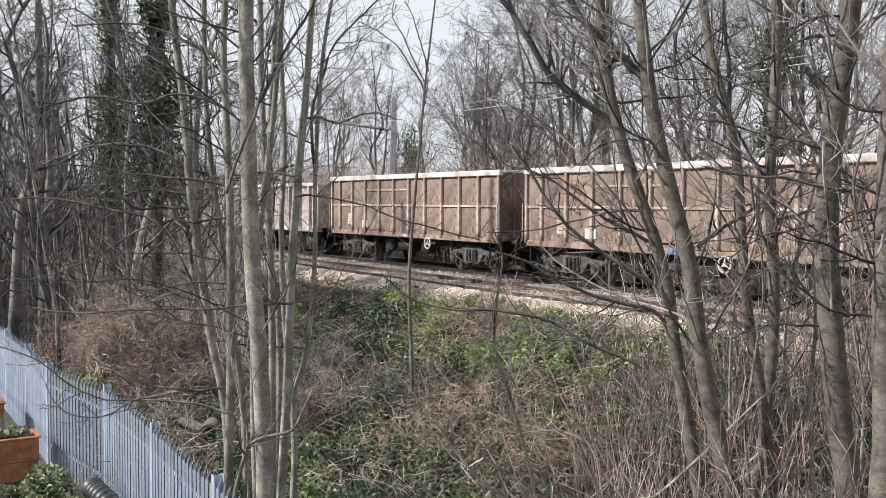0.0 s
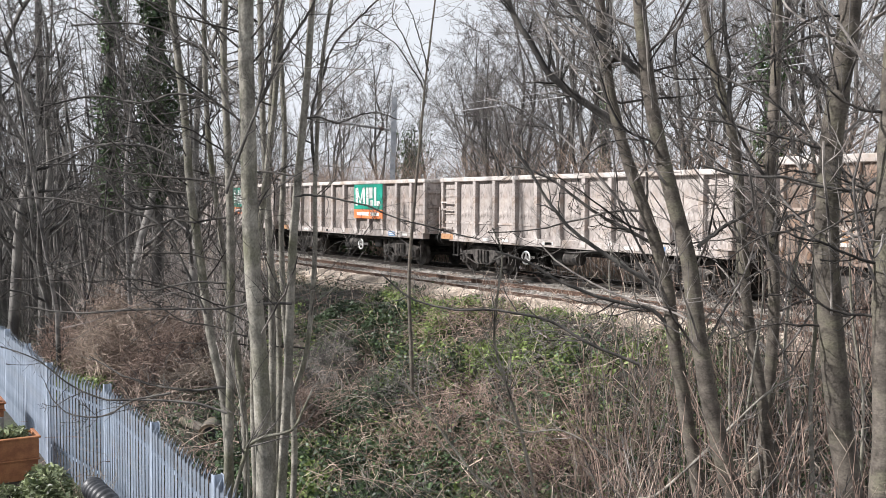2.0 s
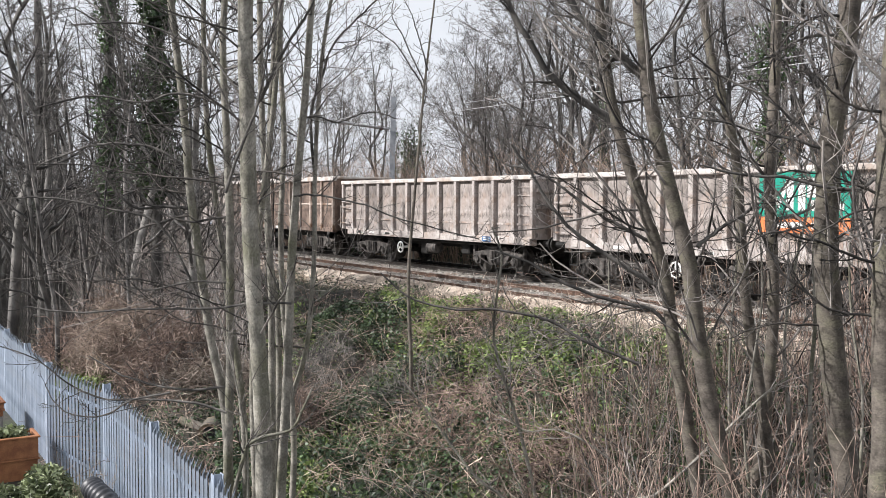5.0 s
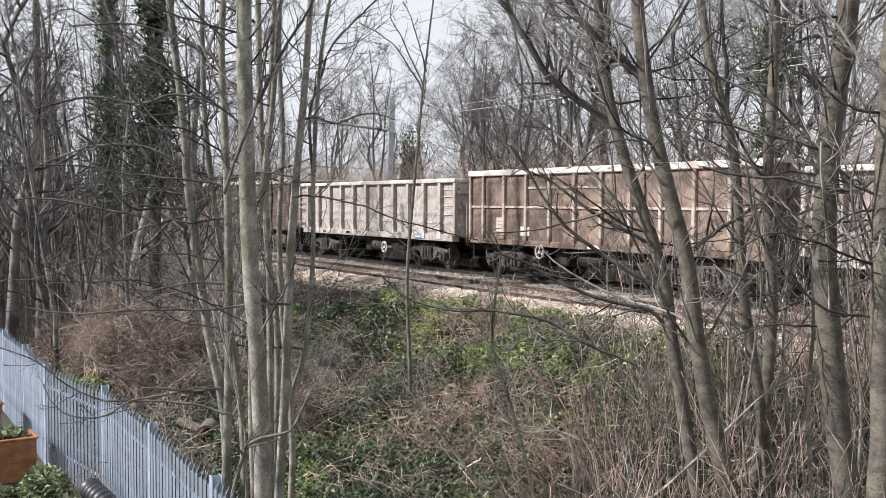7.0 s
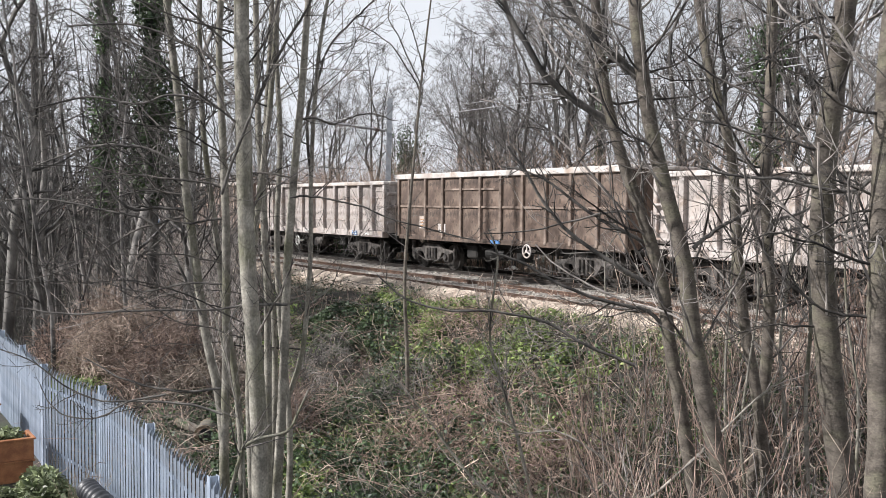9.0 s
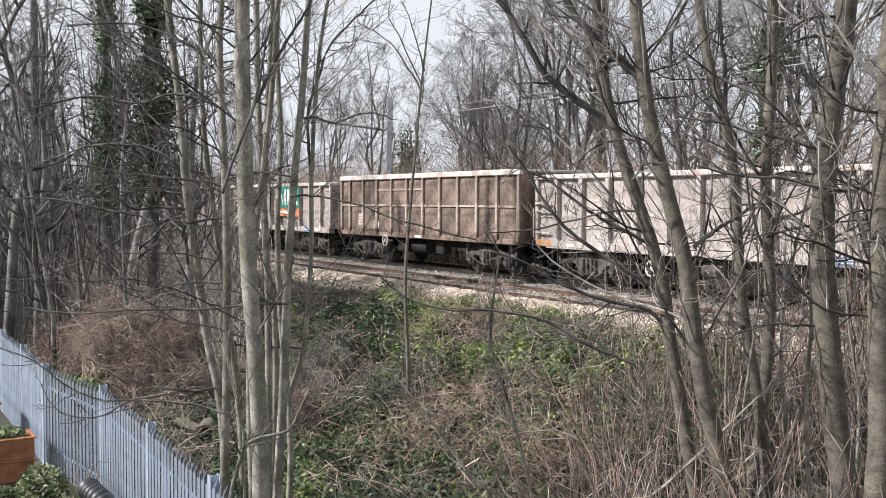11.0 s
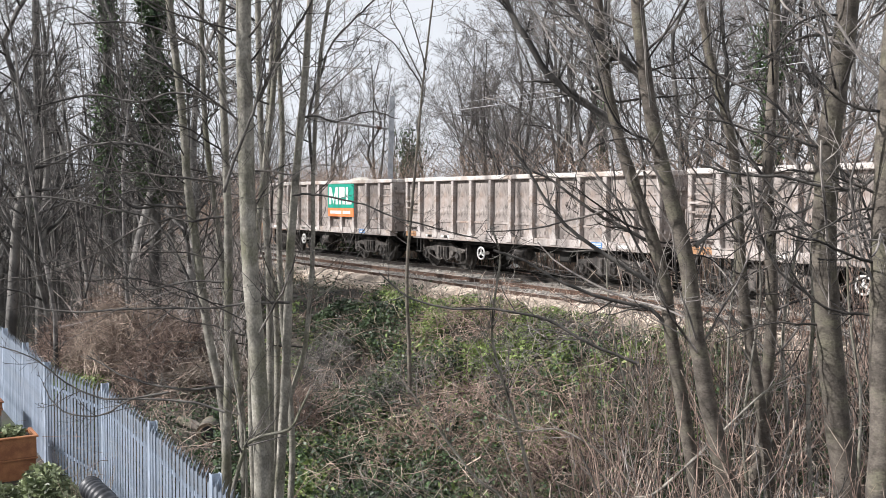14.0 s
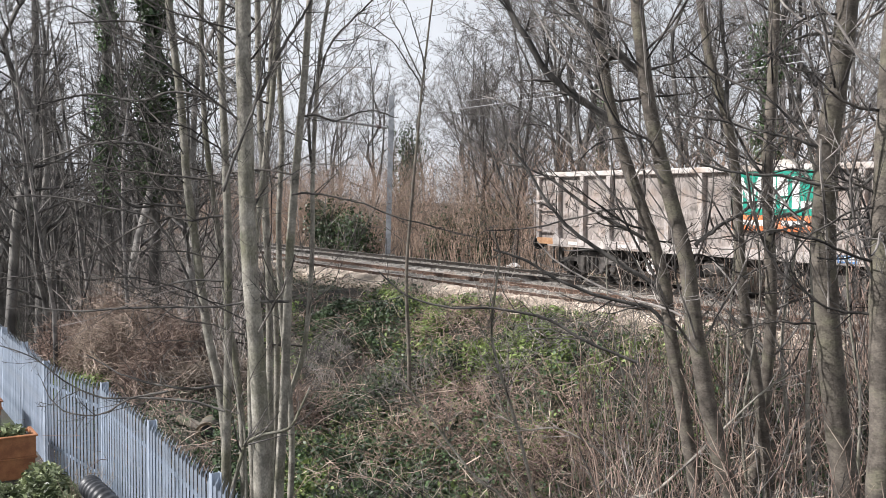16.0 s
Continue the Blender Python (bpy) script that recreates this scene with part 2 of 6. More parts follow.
def part(name, bm, material, parent, label="", m=None):
    """Links a bmesh as one mesh object under a thing or a part."""
    me = bpy.data.meshes.new(name)
    bm.to_mesh(me)
    bm.free()
    me.materials.append(material)
    return child(name, me, parent, label, m)


def thing(name, label, category, group="", kind="", m=None):
    ob = tagged(new(name), label, category, group, kind)
    if m is not None:
        ob.matrix_basis = m
    return ob


def box(bm, x0, x1, y0, y1, z0, z1, bevel=0.0):
    r = bmesh.ops.create_cube(bm, size=1.0, matrix=Matrix.Translation(((x0 + x1) / 2, (y0 + y1) / 2, (z0 + z1) / 2)) @ Matrix.Diagonal((x1 - x0, y1 - y0, z1 - z0, 1)))
    if bevel:
        es = list({e for v in r["verts"] for e in v.link_edges})
        bmesh.ops.bevel(bm, geom=es, offset=bevel, segments=1, affect="EDGES")
    return bm


def boxed(*a, bevel=0.0):
    return box(bmesh.new(), *a, bevel=bevel)


def rod(bm, a, b, r0, r1=None, sides=10):
    a, b = Vector(a), Vector(b)
    d = b - a
    m = Matrix.Translation((a + b) / 2) @ d.to_track_quat("Z", "Y").to_matrix().to_4x4()
    bmesh.ops.create_cone(bm, cap_ends=True, segments=sides, radius1=r0, radius2=r0 if r1 is None else r1, depth=d.length, matrix=m)
    return bm


def rodded(*a, **k):
    return rod(bmesh.new(), *a, **k)


# branching in arrays: P is (branches, points, 3), R is (branches, points)
def smooth_line(pts, n):
    """A Catmull-Rom curve through a few points."""
    p = np.asarray(pts, float)
    p = np.vstack([2 * p[0] - p[1], p, 2 * p[-1] - p[-2]])
    out = []
    for u in np.linspace(0, len(p) - 3 - 1e-6, n):
        i, f = int(u), u - int(u)
        a, b, c, d = p[i:i + 4]
        out.append(0.5 * (2 * b + (c - a) * f + (2 * a - 5 * b + 4 * c - d) * f * f + (3 * b - a - 3 * c + d) * f ** 3))
    return np.array(out)


def sprout(rng, P, R, kids, lo, hi, angle, length, n, up=0.25, wig=0.12, thin=0.55, tip=0.35, taper_len=0.6):
    """Children on all parents at once: kids a parent, between lo and hi of its length, leaving at about that angle."""
    N, k = P.shape[0], P.shape[1]
    idx = np.repeat(np.arange(N), kids)
    M = len(idx)
    u = rng.uniform(lo, hi, M) * (k - 1)
    i = np.minimum(u.astype(int), k - 2)
    f = (u - i)[:, None]
    base = P[idx, i] * (1 - f) + P[idx, i + 1] * f
    rad = R[idx, i] * (1 - f[:, 0]) + R[idx, i + 1] * f[:, 0]
    d = P[idx, i + 1] - P[idx, i]
    d /= np.linalg.norm(d, axis=1, keepdims=True) + 1e-9
    side = rng.normal(size=(M, 3))
    side -= (side * d).sum(1, keepdims=True) * d
    side /= np.linalg.norm(side, axis=1, keepdims=True) + 1e-9
    ang = np.radians(angle) * rng.uniform(0.6, 1.35, M)[:, None]
    v = d * np.cos(ang) + side * np.sin(ang)
    plen = np.linalg.norm(P[idx, -1] - P[idx, 0], axis=1)
    L = plen * length * rng.uniform(0.55, 1.25, M) * (1 - taper_len * (u / (k - 1) - lo) / max(hi - lo, 1e-6))
    step = (L / (n - 1))[:, None]
    pts = np.empty((M, n, 3))
    pts[:, 0] = base
    for j in range(1, n):
        v = v + rng.normal(size=(M, 3)) * wig + np.array([0, 0, up / n])
        v /= np.linalg.norm(v, axis=1, keepdims=True)
        pts[:, j] = pts[:, j - 1] + v * step
    r0 = rad * thin * rng.uniform(0.6, 1.0, M)
    rr = r0[:, None] * np.linspace(1, tip, n)[None]
    return pts, rr


def tubes(P, R, sides):
    """Points and faces of round tubes along all branches."""
    N, n = R.shape
    d = np.gradient(P, axis=1)
    d /= np.linalg.norm(d, axis=2, keepdims=True) + 1e-9
    ref = np.where(np.abs(d[..., 2:3]) > 0.9, np.array([1.0, 0, 0]), np.array([0, 0, 1.0]))
    a = np.cross(d, ref)
    a /= np.linalg.norm(a, axis=2, keepdims=True) + 1e-9
    b = np.cross(d, a)
    th = np.linspace(0, 2 * np.pi, sides, endpoint=False)
    V = P[:, :, None] + R[:, :, None, None] * (a[:, :, None] * np.cos(th)[None, None, :, None] + b[:, :, None] * np.sin(th)[None, None, :, None])
    base = (np.arange(N) * n * sides)[:, None, None] + (np.arange(n - 1) * sides)[None, :, None]
    j, j2 = np.arange(sides)[None, None], (np.arange(sides)[None, None] + 1) % sides
    Q = np.stack([base + j, base + j2, base + sides + j2, base + sides + j], axis=3)
    return V.reshape(-1, 3), Q.reshape(-1, 4)


def joined(*lots):
    V, Q, o = [], [], 0
    for v, q in lots:
        V.append(v)
        Q.append(q + o)
        o += len(v)
    return np.vstack(V), np.vstack(Q)


def leaves(rng, C, size, flat=0.5, long=1.5):
    """Small folded leaves round the places C."""
    M = len(C)
    nrm = rng.normal(size=(M, 3)) + np.array([0, 0, flat * 3])
    nrm /= np.linalg.norm(nrm, axis=1, keepdims=True)
    a = np.cross(nrm, rng.normal(size=(M, 3)))
    a /= np.linalg.norm(a, axis=1, keepdims=True) + 1e-9
    b = np.cross(nrm, a)
    s = (size * rng.uniform(0.55, 1.3, M))[:, None]
    tip, root = C + a * s * long / 2 - nrm * s * 0.2, C - a * s * long / 2 - nrm * s * 0.1
    V = np.stack([root, C + b * s * 0.45 + nrm * s * 0.08, tip, C - b * s * 0.45 + nrm * s * 0.08], axis=1)
    return V.reshape(-1, 3), np.arange(4 * M).reshape(M, 4)


def at_sight(u, d):
    """The spot d metres out from the window and u times d across."""
    return u * d * math.sin(TH) - d * math.cos(TH), u * d * math.cos(TH) + d * math.sin(TH)


# ---------------------------------------------------------------- ground
def ease(x, a, b):
    t = np.clip((np.asarray(x, float) - a) / (b - a), 0, 1)
    return t * t * (3 - 2 * t)


def ground_z(x, y):
    """Height of the earth: garden, rough hollow behind the fence, bank, cess, formation, and the woods beyond."""
    x, y = np.asarray(x, float), np.asarray(y, float)
    z = -2.36 + ease(y, 7.6, 13.2) * 2.0 + ease(y, 13.4, 14.6) * 0.05 - ease(y, 21.2, 23) * 0.05 + ease(y, 26, 60) * 0.6
    rough = ease(y, 3.3, 5) * (1 - ease(y, 12.6, 13.6)) + 0.5 * ease(y, 22, 25)
    lump = 0.10 * np.sin(x * 1.3 + 0.7 * y) * np.sin(y * 1.7 - 0.4 * x) + 0.06 * np.sin(x * 3.1 + 1.0) * np.cos(y * 2.7 + x) + 0.03 * np.sin(7 * x + 3 * y)
    return z + rough * lump

xs = np.concatenate([np.arange(-700, -80, 20.0), np.arange(-80, -2, 0.4), np.arange(-2, 60, 4.0), np.arange(60, 701, 40.0)])
ys = np.concatenate([np.arange(-600, -20, 40.0), np.arange(-20, 2.5, 1.5), np.arange(2.5, 24, 0.25), np.arange(24, 70, 3.0), np.arange(70, 700, 30.0)])
GX, GY = np.meshgrid(xs, ys, indexing="ij")
GV = np.stack([GX, GY, ground_z(GX, GY)], axis=2).reshape(-1, 3)
ii, jj = np.meshgrid(np.arange(len(xs) - 1), np.arange(len(ys) - 1), indexing="ij")
GQ = np.stack([ii * len(ys) + jj, (ii + 1) * len(ys) + jj, (ii + 1) * len(ys) + jj + 1, ii * len(ys) + jj + 1], axis=2).reshape(-1, 4)
ground = tagged(new("ground", quads_mesh("ground", GV, GQ, M_SOIL, True)), "earth and leaf litter of a railway bank, darkened as plant shade", "ground", kind="structure")

# ---------------------------------------------------------------- railway
TRACKS = (15.66, 19.07)               # centre lines of the two tracks
X0, X1 = -150.0, 40.0


def ballast_bed():
    rng = np.random.default_rng(3)
    bx = np.concatenate([np.arange(X0, -60, 1.0), np.arange(-60, -8, 0.16), np.arange(-8, X1, 1.0)])
    by = np.arange(14.0, 21.6, 0.12)
    X, Y = np.meshgrid(bx, by, indexing="ij")
    Z = -0.42 + 0.285 * ease(Y, 14.0, 14.7) - 0.30 * ease(Y, 20.9, 21.6) + rng.uniform(-0.022, 0.022, X.shape)
    for c in (14.9075, 16.4125, 18.3175, 19.8225):
        Z -= 0.035 * np.exp(-((Y - c) / 0.12) ** 2)
    V = np.stack([X + rng.uniform(-0.03, 0.03, X.shape), Y, Z], axis=2).reshape(-1, 3)
    a, b = np.meshgrid(np.arange(len(bx) - 1), np.arange(len(by) - 1), indexing="ij")
    Q = np.stack([a * len(by) + b, (a + 1) * len(by) + b, (a + 1) * len(by) + b + 1, a * len(by) + b + 1], axis=2).reshape(-1, 4)
    tagged(new("ballast", quads_mesh("ballast", V, Q, M_BALLAST)), "grey and brown stone ballast under two tracks", "ballast", kind="stuff")


ballast_bed()


def rail(y, dark):
    """Flat-bottom rail: foot, web and a worn head."""
    prof = ((-0.07, -0.159), (0.07, -0.159), (0.07, -0.148), (0.012, -0.125), (0.012, -0.045), (0.035, -0.035), (0.035, -0.006), (0.028, -0.001), (-0.028, -0.001), (-0.035, -0.006), (-0.035, -0.035), (-0.012, -0.045), (-0.012, -0.125), (-0.07, -0.148))
    k = len(prof)
    V = [(x, y + a, b) for x in (X0, X1) for a, b in prof]
    Q = [(i, (i + 1) % k, k + (i + 1) % k, k + i) for i in range(k)]
    ob = tagged(new("rail", mesh_of("rail", V, Q, M_RAILDARK if dark else M_RAILRUST)), "dark steel rail" if dark else "brown rusty steel rail with a worn head", "rail", "rails of the two tracks", "structure")
    child("rail_head", mesh_of("rail_head", [(X0, y - 0.026, 0.0), (X1, y - 0.026, 0.0), (X1, y + 0.026, 0.0), (X0, y + 0.026, 0.0), (X0, y - 0.026, -0.004), (X1, y - 0.026, -0.004), (X1, y + 0.026, -0.004), (X0, y + 0.026, -0.004)], [(0, 1, 2, 3), (4, 7, 6, 5), (0, 4, 5, 1), (3, 2, 6, 7)], M_RAILTOP), ob, "polished running surface")


for tr in TRACKS:
    for sgn in (-1, 1):
        rail(tr + sgn * 0.7525, tr > 17)


# ---------------------------------------------------------------- wagons
GAUGE_Y = 19.07
HALF = 1.39


def prism(pts, y0, y1):
    """A solid of an outline in x and z, between two y."""
    bm = bmesh.new()
    lo, hi = [bm.verts.new((a, y0, b)) for a, b in pts], [bm.verts.new((a, y1, b)) for a, b in pts]
    bm.faces.new(lo)
    bm.faces.new(list(reversed(hi)))
    for i in range(len(pts)):
        j = (i + 1) % len(pts)
        bm.faces.new((lo[j], lo[i], hi[i], hi[j]))
    bmesh.ops.recalc_face_normals(bm, faces=bm.faces)
    return bm


def bogie_meshes():
    out = {}
    bm = bmesh.new()                       # one side frame: arched beam with two axle boxes
    pts = [(-1.32, 0.56), (-1.32, 0.68), (-0.7, 0.74), (-0.45, 0.88), (0.45, 0.88), (0.7, 0.74), (1.32, 0.68), (1.32, 0.56), (0.62, 0.60), (0.48, 0.36), (0.40, 0.30), (-0.40, 0.30), (-0.48, 0.36), (-0.62, 0.60)]
    inner = prism(pts, -0.07, 0.07)
    tmp = bpy.data.meshes.new("tmp")
    inner.to_mesh(tmp)
    inner.free()
    bm.from_mesh(tmp)
    bpy.data.meshes.remove(tmp)
    for k in (-0.26, -0.09, 0.09, 0.26):
        rod(bm, (k, -0.10, 0.38), (k, -0.10, 0.74), 0.06, sides=8)
    for e in (-1, 1):
        rod(bm, (e * 1.3, -0.1, 0.62), (e * 0.62, -0.12, 0.40), 0.022, sides=6)
        rod(bm, (e * 0.62, -0.12, 0.40), (e * 0.2, -0.12, 0.26), 0.022, sides=6)
        box(bm, e * 1.36 - 0.03, e * 1.36 + 0.03, -0.05, 0.05, 0.36, 0.95)
    me = bpy.data.meshes.new("side_frame")
    bm.to_mesh(me)
    me.materials.append(M_BOGIE)
    out["side_frame"] = me
    bm = boxed(-0.15, 0.15, -0.13, 0.06, 0.28, 0.62, bevel=0.03)
    rod(bm, (0, -0.19, 0.46), (0, -0.10, 0.46), 0.10, sides=12)
    me = bpy.data.meshes.new("axle_box")
    bm.to_mesh(me)
    me.materials.append(M_BOGIE)
    out["axle_box"] = me
    bm = bmesh.new()                       # wheel: web, rim and flange, turning about y
    V, Q, prof, k = [], [], ((0.06, 0.09), (0.12, 0.09), (0.14, 0.035), (0.34, 0.02), (0.37, 0.065), (0.44, 0.065), (0.455, -0.04), (0.485, -0.045), (0.485, -0.068), (0.37, -0.068), (0.34, -0.02), (0.14, -0.03), (0.06, -0.06)), 18
    for r, y in prof:
        for a in range(k):
            V.append((r * math.cos(2 * math.pi * a / k), -y, r * math.sin(2 * math.pi * a / k)))
    for p in range(len(prof) - 1):
        for a in range(k):
            b = (a + 1) % k
            Q.append((p * k + a, p * k + b, (p + 1) * k + b, (p + 1) * k + a))
    out["wheel"] = mesh_of("wheel", V, Q, M_WHEEL, False)
    bm.free()
    bm = rodded((0, -0.9, 0), (0, 0.9, 0), 0.075, sides=10)
    me = bpy.data.meshes.new("axle")
    bm.to_mesh(me)
    me.materials.append(M_UNDER)
    out["axle"] = me
    bm = boxed(-0.22, 0.22, -1.0, 1.0, 0.55, 0.88, bevel=0.04)
    me = bpy.data.meshes.new("bolster")
    bm.to_mesh(me)
    me.materials.append(M_UNDER)
    out["bolster"] = me
    return out


BOGIE = bogie_meshes()
AXLES = []                                # wheelsets, to be turned


def bogie(wagon, x, name="bogie"):
    b = child(name, BOGIE["bolster"], wagon, "dusty dark steel two-axle bogie", pose(x, 0, 0))
    for s in (-1, 1):
        child("side_frame", BOGIE["side_frame"], b, "", pose(0, s * 1.0, 0, 0, 0, 0 if s < 0 else 180))
        for dx in (-1, 1):
            child("axle_box", BOGIE["axle_box"], b, "", pose(dx, s * 1.02, 0, 0, 0, 0 if s < 0 else 180))
    for dx in (-1, 1):
        ax = child("axle", BOGIE["axle"], wagon, "", pose(x + dx, 0, 0.44))
        for s in (-1, 1):
            child("wheel", BOGIE["wheel"], ax, "", pose(0, s * 0.7525, 0, 0, 0, 0 if s < 0 else 180))
        AXLES.append((ax, x + dx))
    return b


def shell(w, L, half, z0, z1, wall, material, label):
    """An open box: floor, two sides and two ends with thickness."""
    part("side_wall", boxed(0, L, -half, -half + wall, z0, z1), material, w, label)
    part("side_wall", boxed(0, L, half - wall, half, z0, z1), material, w, label)
    part("end_wall", boxed(0, wall, -half + wall, half - wall, z0, z1), material, w)
    part("end_wall", boxed(L - wall, L, -half + wall, half - wall, z0, z1), material, w)
    part("wagon_floor", boxed(wall, L - wall, -half + wall, half - wall, z0, z0 + wall), material, w)


PANELS = {}


def side_panel(w, x0, x1, y, z0, z1, material, k):
    """A plate of the side between two ribs, knocked out of shape by years of loading; four alike dents are shared."""
    key = (round(x1 - x0, 2), round(z1 - z0, 2), material.name, k % 4)
    if key not in PANELS:
        rr = random.Random(k % 4 + 31)
        V, Q, nx, nz = [], [], 6, 9
        for i in range(nx):
            for j in range(nz):
                edge = i in (0, nx - 1) or j in (0, nz - 1)
                V.append(((x1 - x0) * i / (nx - 1), 0.0 if edge else -rr.uniform(0.0, 0.022), (z1 - z0) * j / (nz - 1)))
        for i in range(nx - 1):
            for j in range(nz - 1):
                Q.append((i * nz + j, (i + 1) * nz + j, (i + 1) * nz + j + 1, i * nz + j + 1))
        PANELS[key] = mesh_of("side_panel", V, Q, material, True)
    child("side_panel", PANELS[key], w, "", pose(x0, y, z0))


def handwheel(w, x, z=0.74, y=-1.33, material=None):
    bm = bmesh.new()
    V, Q, k, j = [], [], 20, 6
    for a in range(k):
        for b in range(j):
            r = 0.19 + 0.026 * math.cos(2 * math.pi * b / j)
            V.append((r * math.cos(2 * math.pi * a / k), 0.028 * math.sin(2 * math.pi * b / j), r * math.sin(2 * math.pi * a / k)))
            Q.append((a * j + b, a * j + (b + 1) % j, (a + 1) % k * j + (b + 1) % j, (a + 1) % k * j + b))
    hw = child("handwheel", mesh_of("handwheel", V, Q, material or M_WHITE, True), w, "white spoked brake handwheel", pose(x, y, z))
    for a in (90, 210, 330):
        rod(bm, (0, 0, 0), (0.18 * math.cos(radians(a)), 0, 0.18 * math.sin(radians(a))), 0.022, sides=6)
    rod(bm, (0, -0.03, 0), (0, 0.3, 0), 0.045, sides=8)
    part("spokes", bm, material or M_WHITE, hw)


def grey_wagon(sign, seed, load=False, rust=True, faded=False, brake=4.78, pale=False):
    """Grey bogie box wagon, 12.68 m long: eleven upright ribs a side, flared feet, pale rim. Its origin is at its rear end on the rails."""
    rng = random.Random(seed)
    paint = M_GREYPALE if pale else M_GREY
    L, zt, zs, pan = 12.68, 3.13, 1.0, HALF - 0.14
    w = thing("box_wagon", "dusty grey steel bogie box wagon" + (" with green and orange sign" if sign else " with plain ribbed sides"), "railway wagon", "wagons of the stone train")
    shell(w, L, pan, 1.18, zt - 0.06, 0.06, paint, "dusty grey steel plate side")
    for s in (-1, 1):
        part("solebar", boxed(0.55, L - 0.1, *sorted((s * (HALF - 0.30), s * (HALF - 0.015))), zs, 1.23, bevel=0.012), M_GREYRIB, w)
        part("top_rim", boxed(-0.02, L + 0.02, *sorted((s * (pan - 0.08), s * HALF)), zt - 0.14, zt, bevel=0.02), M_GREYRIM, w, "pale scuffed top rim")
        part("waist_bar", boxed(0.02, L - 0.02, *sorted((s * (pan - 0.03), s * (pan + 0.035))), 1.60, 1.66), paint, w)
    for e, x in ((0, 0), (1, L)):
        part("end_rim", boxed(x - 0.06, x + 0.06, -pan + 0.09, pan - 0.09, zt - 0.14, zt - 0.002, bevel=0.02), M_GREYRIM, w)
        for zz in (1.5, 2.1, 2.6):
            part("end_stiffener", boxed(*((x + 0.002, x + 0.07) if e else (x - 0.07, x - 0.002)), -pan + 0.02, pan - 0.02, zz, zz + 0.12, bevel=0.015), paint, w)
        for s in (-1, 1):
            part("corner_post", boxed(*((L - 0.13, L + 0.004) if e else (-0.004, 0.13)), *sorted((s * pan, s * (HALF - 0.03))), 1.2, zt - 0.142, bevel=0.015), M_GREYRIB, w)
            rd = bmesh.new()
            rod(rd, (x + (0.02 if e else -0.02), s * 0.88, 1.06), (x + (0.41 if e else -0.41), s * 0.88, 1.06), 0.09, sides=12)
            rod(rd, (x + (0.41 if e else -0.41), s * 0.88, 1.06), (x + (0.465 if e else -0.465), s * 0.88, 1.06), 0.22, sides=16)
            part("buffer", rd, M_UNDER, w, "dark steel buffer")
    rib_bm = prism(((-0.075, 1.06), (-0.075, zt - 0.142), (0.075, zt - 0.142), (0.075, 1.06)), -HALF, -pan - 0.001)
    foot = prism(((-0.075, 1.36), (0.075, 1.36), (0.15, 1.22), (0.13, 1.06), (-0.13, 1.06), (-0.15, 1.22)), -HALF - 0.012, -HALF + 0.03)
    for b, tmp in ((rib_bm, foot),):
        me = bpy.data.meshes.new("foot")
        tmp.to_mesh(me)
        tmp.free()
        b.from_mesh(me)
        bpy.data.meshes.remove(me)
    rme = bpy.data.meshes.new("rib")
    rib_bm.to_mesh(rme)
    rib_bm.free()
    rme.materials.append(M_GREYRIB)
    for i in range(11):
        x = 0.98 + 1.075 * i
        child("rib", rme, w, "", pose(x, 0, 0))
        child("rib", rme, w, "", pose(x, 0, 0, 0, 0, 180))
    edges = [0.13] + [0.98 + 1.075 * i for i in range(11)] + [L - 0.13]
    for i in range(12):
        a, b = edges[i] + (0.077 if i else 0.002), edges[i + 1] - (0.077 if i < 11 else 0.002)
        side_panel(w, a, b, -pan - 0.003, 1.25, zt - 0.145, paint, i * 3 + seed)
    # panel seams: thin pressed lines in the end bays
    for x0, x1 in ((0.16, 0.88), (11.84, 12.53)):
        for zz in (1.9, 2.2, 2.5, 2.75):
            part("panel_seam", boxed(x0, x1, -pan - 0.04, -pan + 0.01, zz, zz + 0.035), paint, w)
    for zz in (1.42, 2.05, 2.28):          # steps and a grab rail in the rear bay
        part("side_step", boxed(0.06, 0.80, -HALF - 0.015, -HALF + 0.02, zz, zz + 0.05), paint, w)
    part("grab_rail", rodded((0.02, -HALF - 0.03, 1.3), (0.02, -HALF - 0.03, 2.15), 0.02, sides=6), paint, w)
    for s in (-1, 1):
        part("footstep", boxed(0.75, 1.1, *sorted((s * 1.15, s * 1.36)), 0.52, 0.56), M_UNDER, w)
        for xx in (0.8, 1.05):
            part("step_hanger", boxed(xx - 0.02, xx + 0.02, *sorted((s * 1.30, s * 1.34)), 0.56, 1.0), M_UNDER, w)
    if rust:
        part("rust_patch", boxed(0.10, 0.86, -HALF - 0.006, -HALF + 0.012, 1.06, 1.24), M_RUST, w, "orange rust patch on the solebar end")
    for x, c in ((10.15, M_BLUE),):
        part("data_plate", boxed(x, x + 0.46, -HALF - 0.014, -HALF - 0.001, 1.05, 1.21), c, w, "blue data plate with unreadable lettering")
        for k in range(2):
            part("plate_lettering", boxed(x + 0.05, x + 0.40, -HALF - 0.017, -HALF - 0.0145, 1.09 + 0.06 * k, 1.115 + 0.06 * k), M_WHITE, w)
    for k in range(5):
        x = rng.choice((1.5, 2.55, 3.6, 4.7, 5.75, 9.1, 11.2)) + rng.uniform(-0.1, 0.1)
        part("faded_marking", boxed(x, x + rng.uniform(0.3, 0.45), -HALF + 0.0, -HALF + 0.016, 1.08, 1.16), M_WHITE, w, "small pale lettering bar")
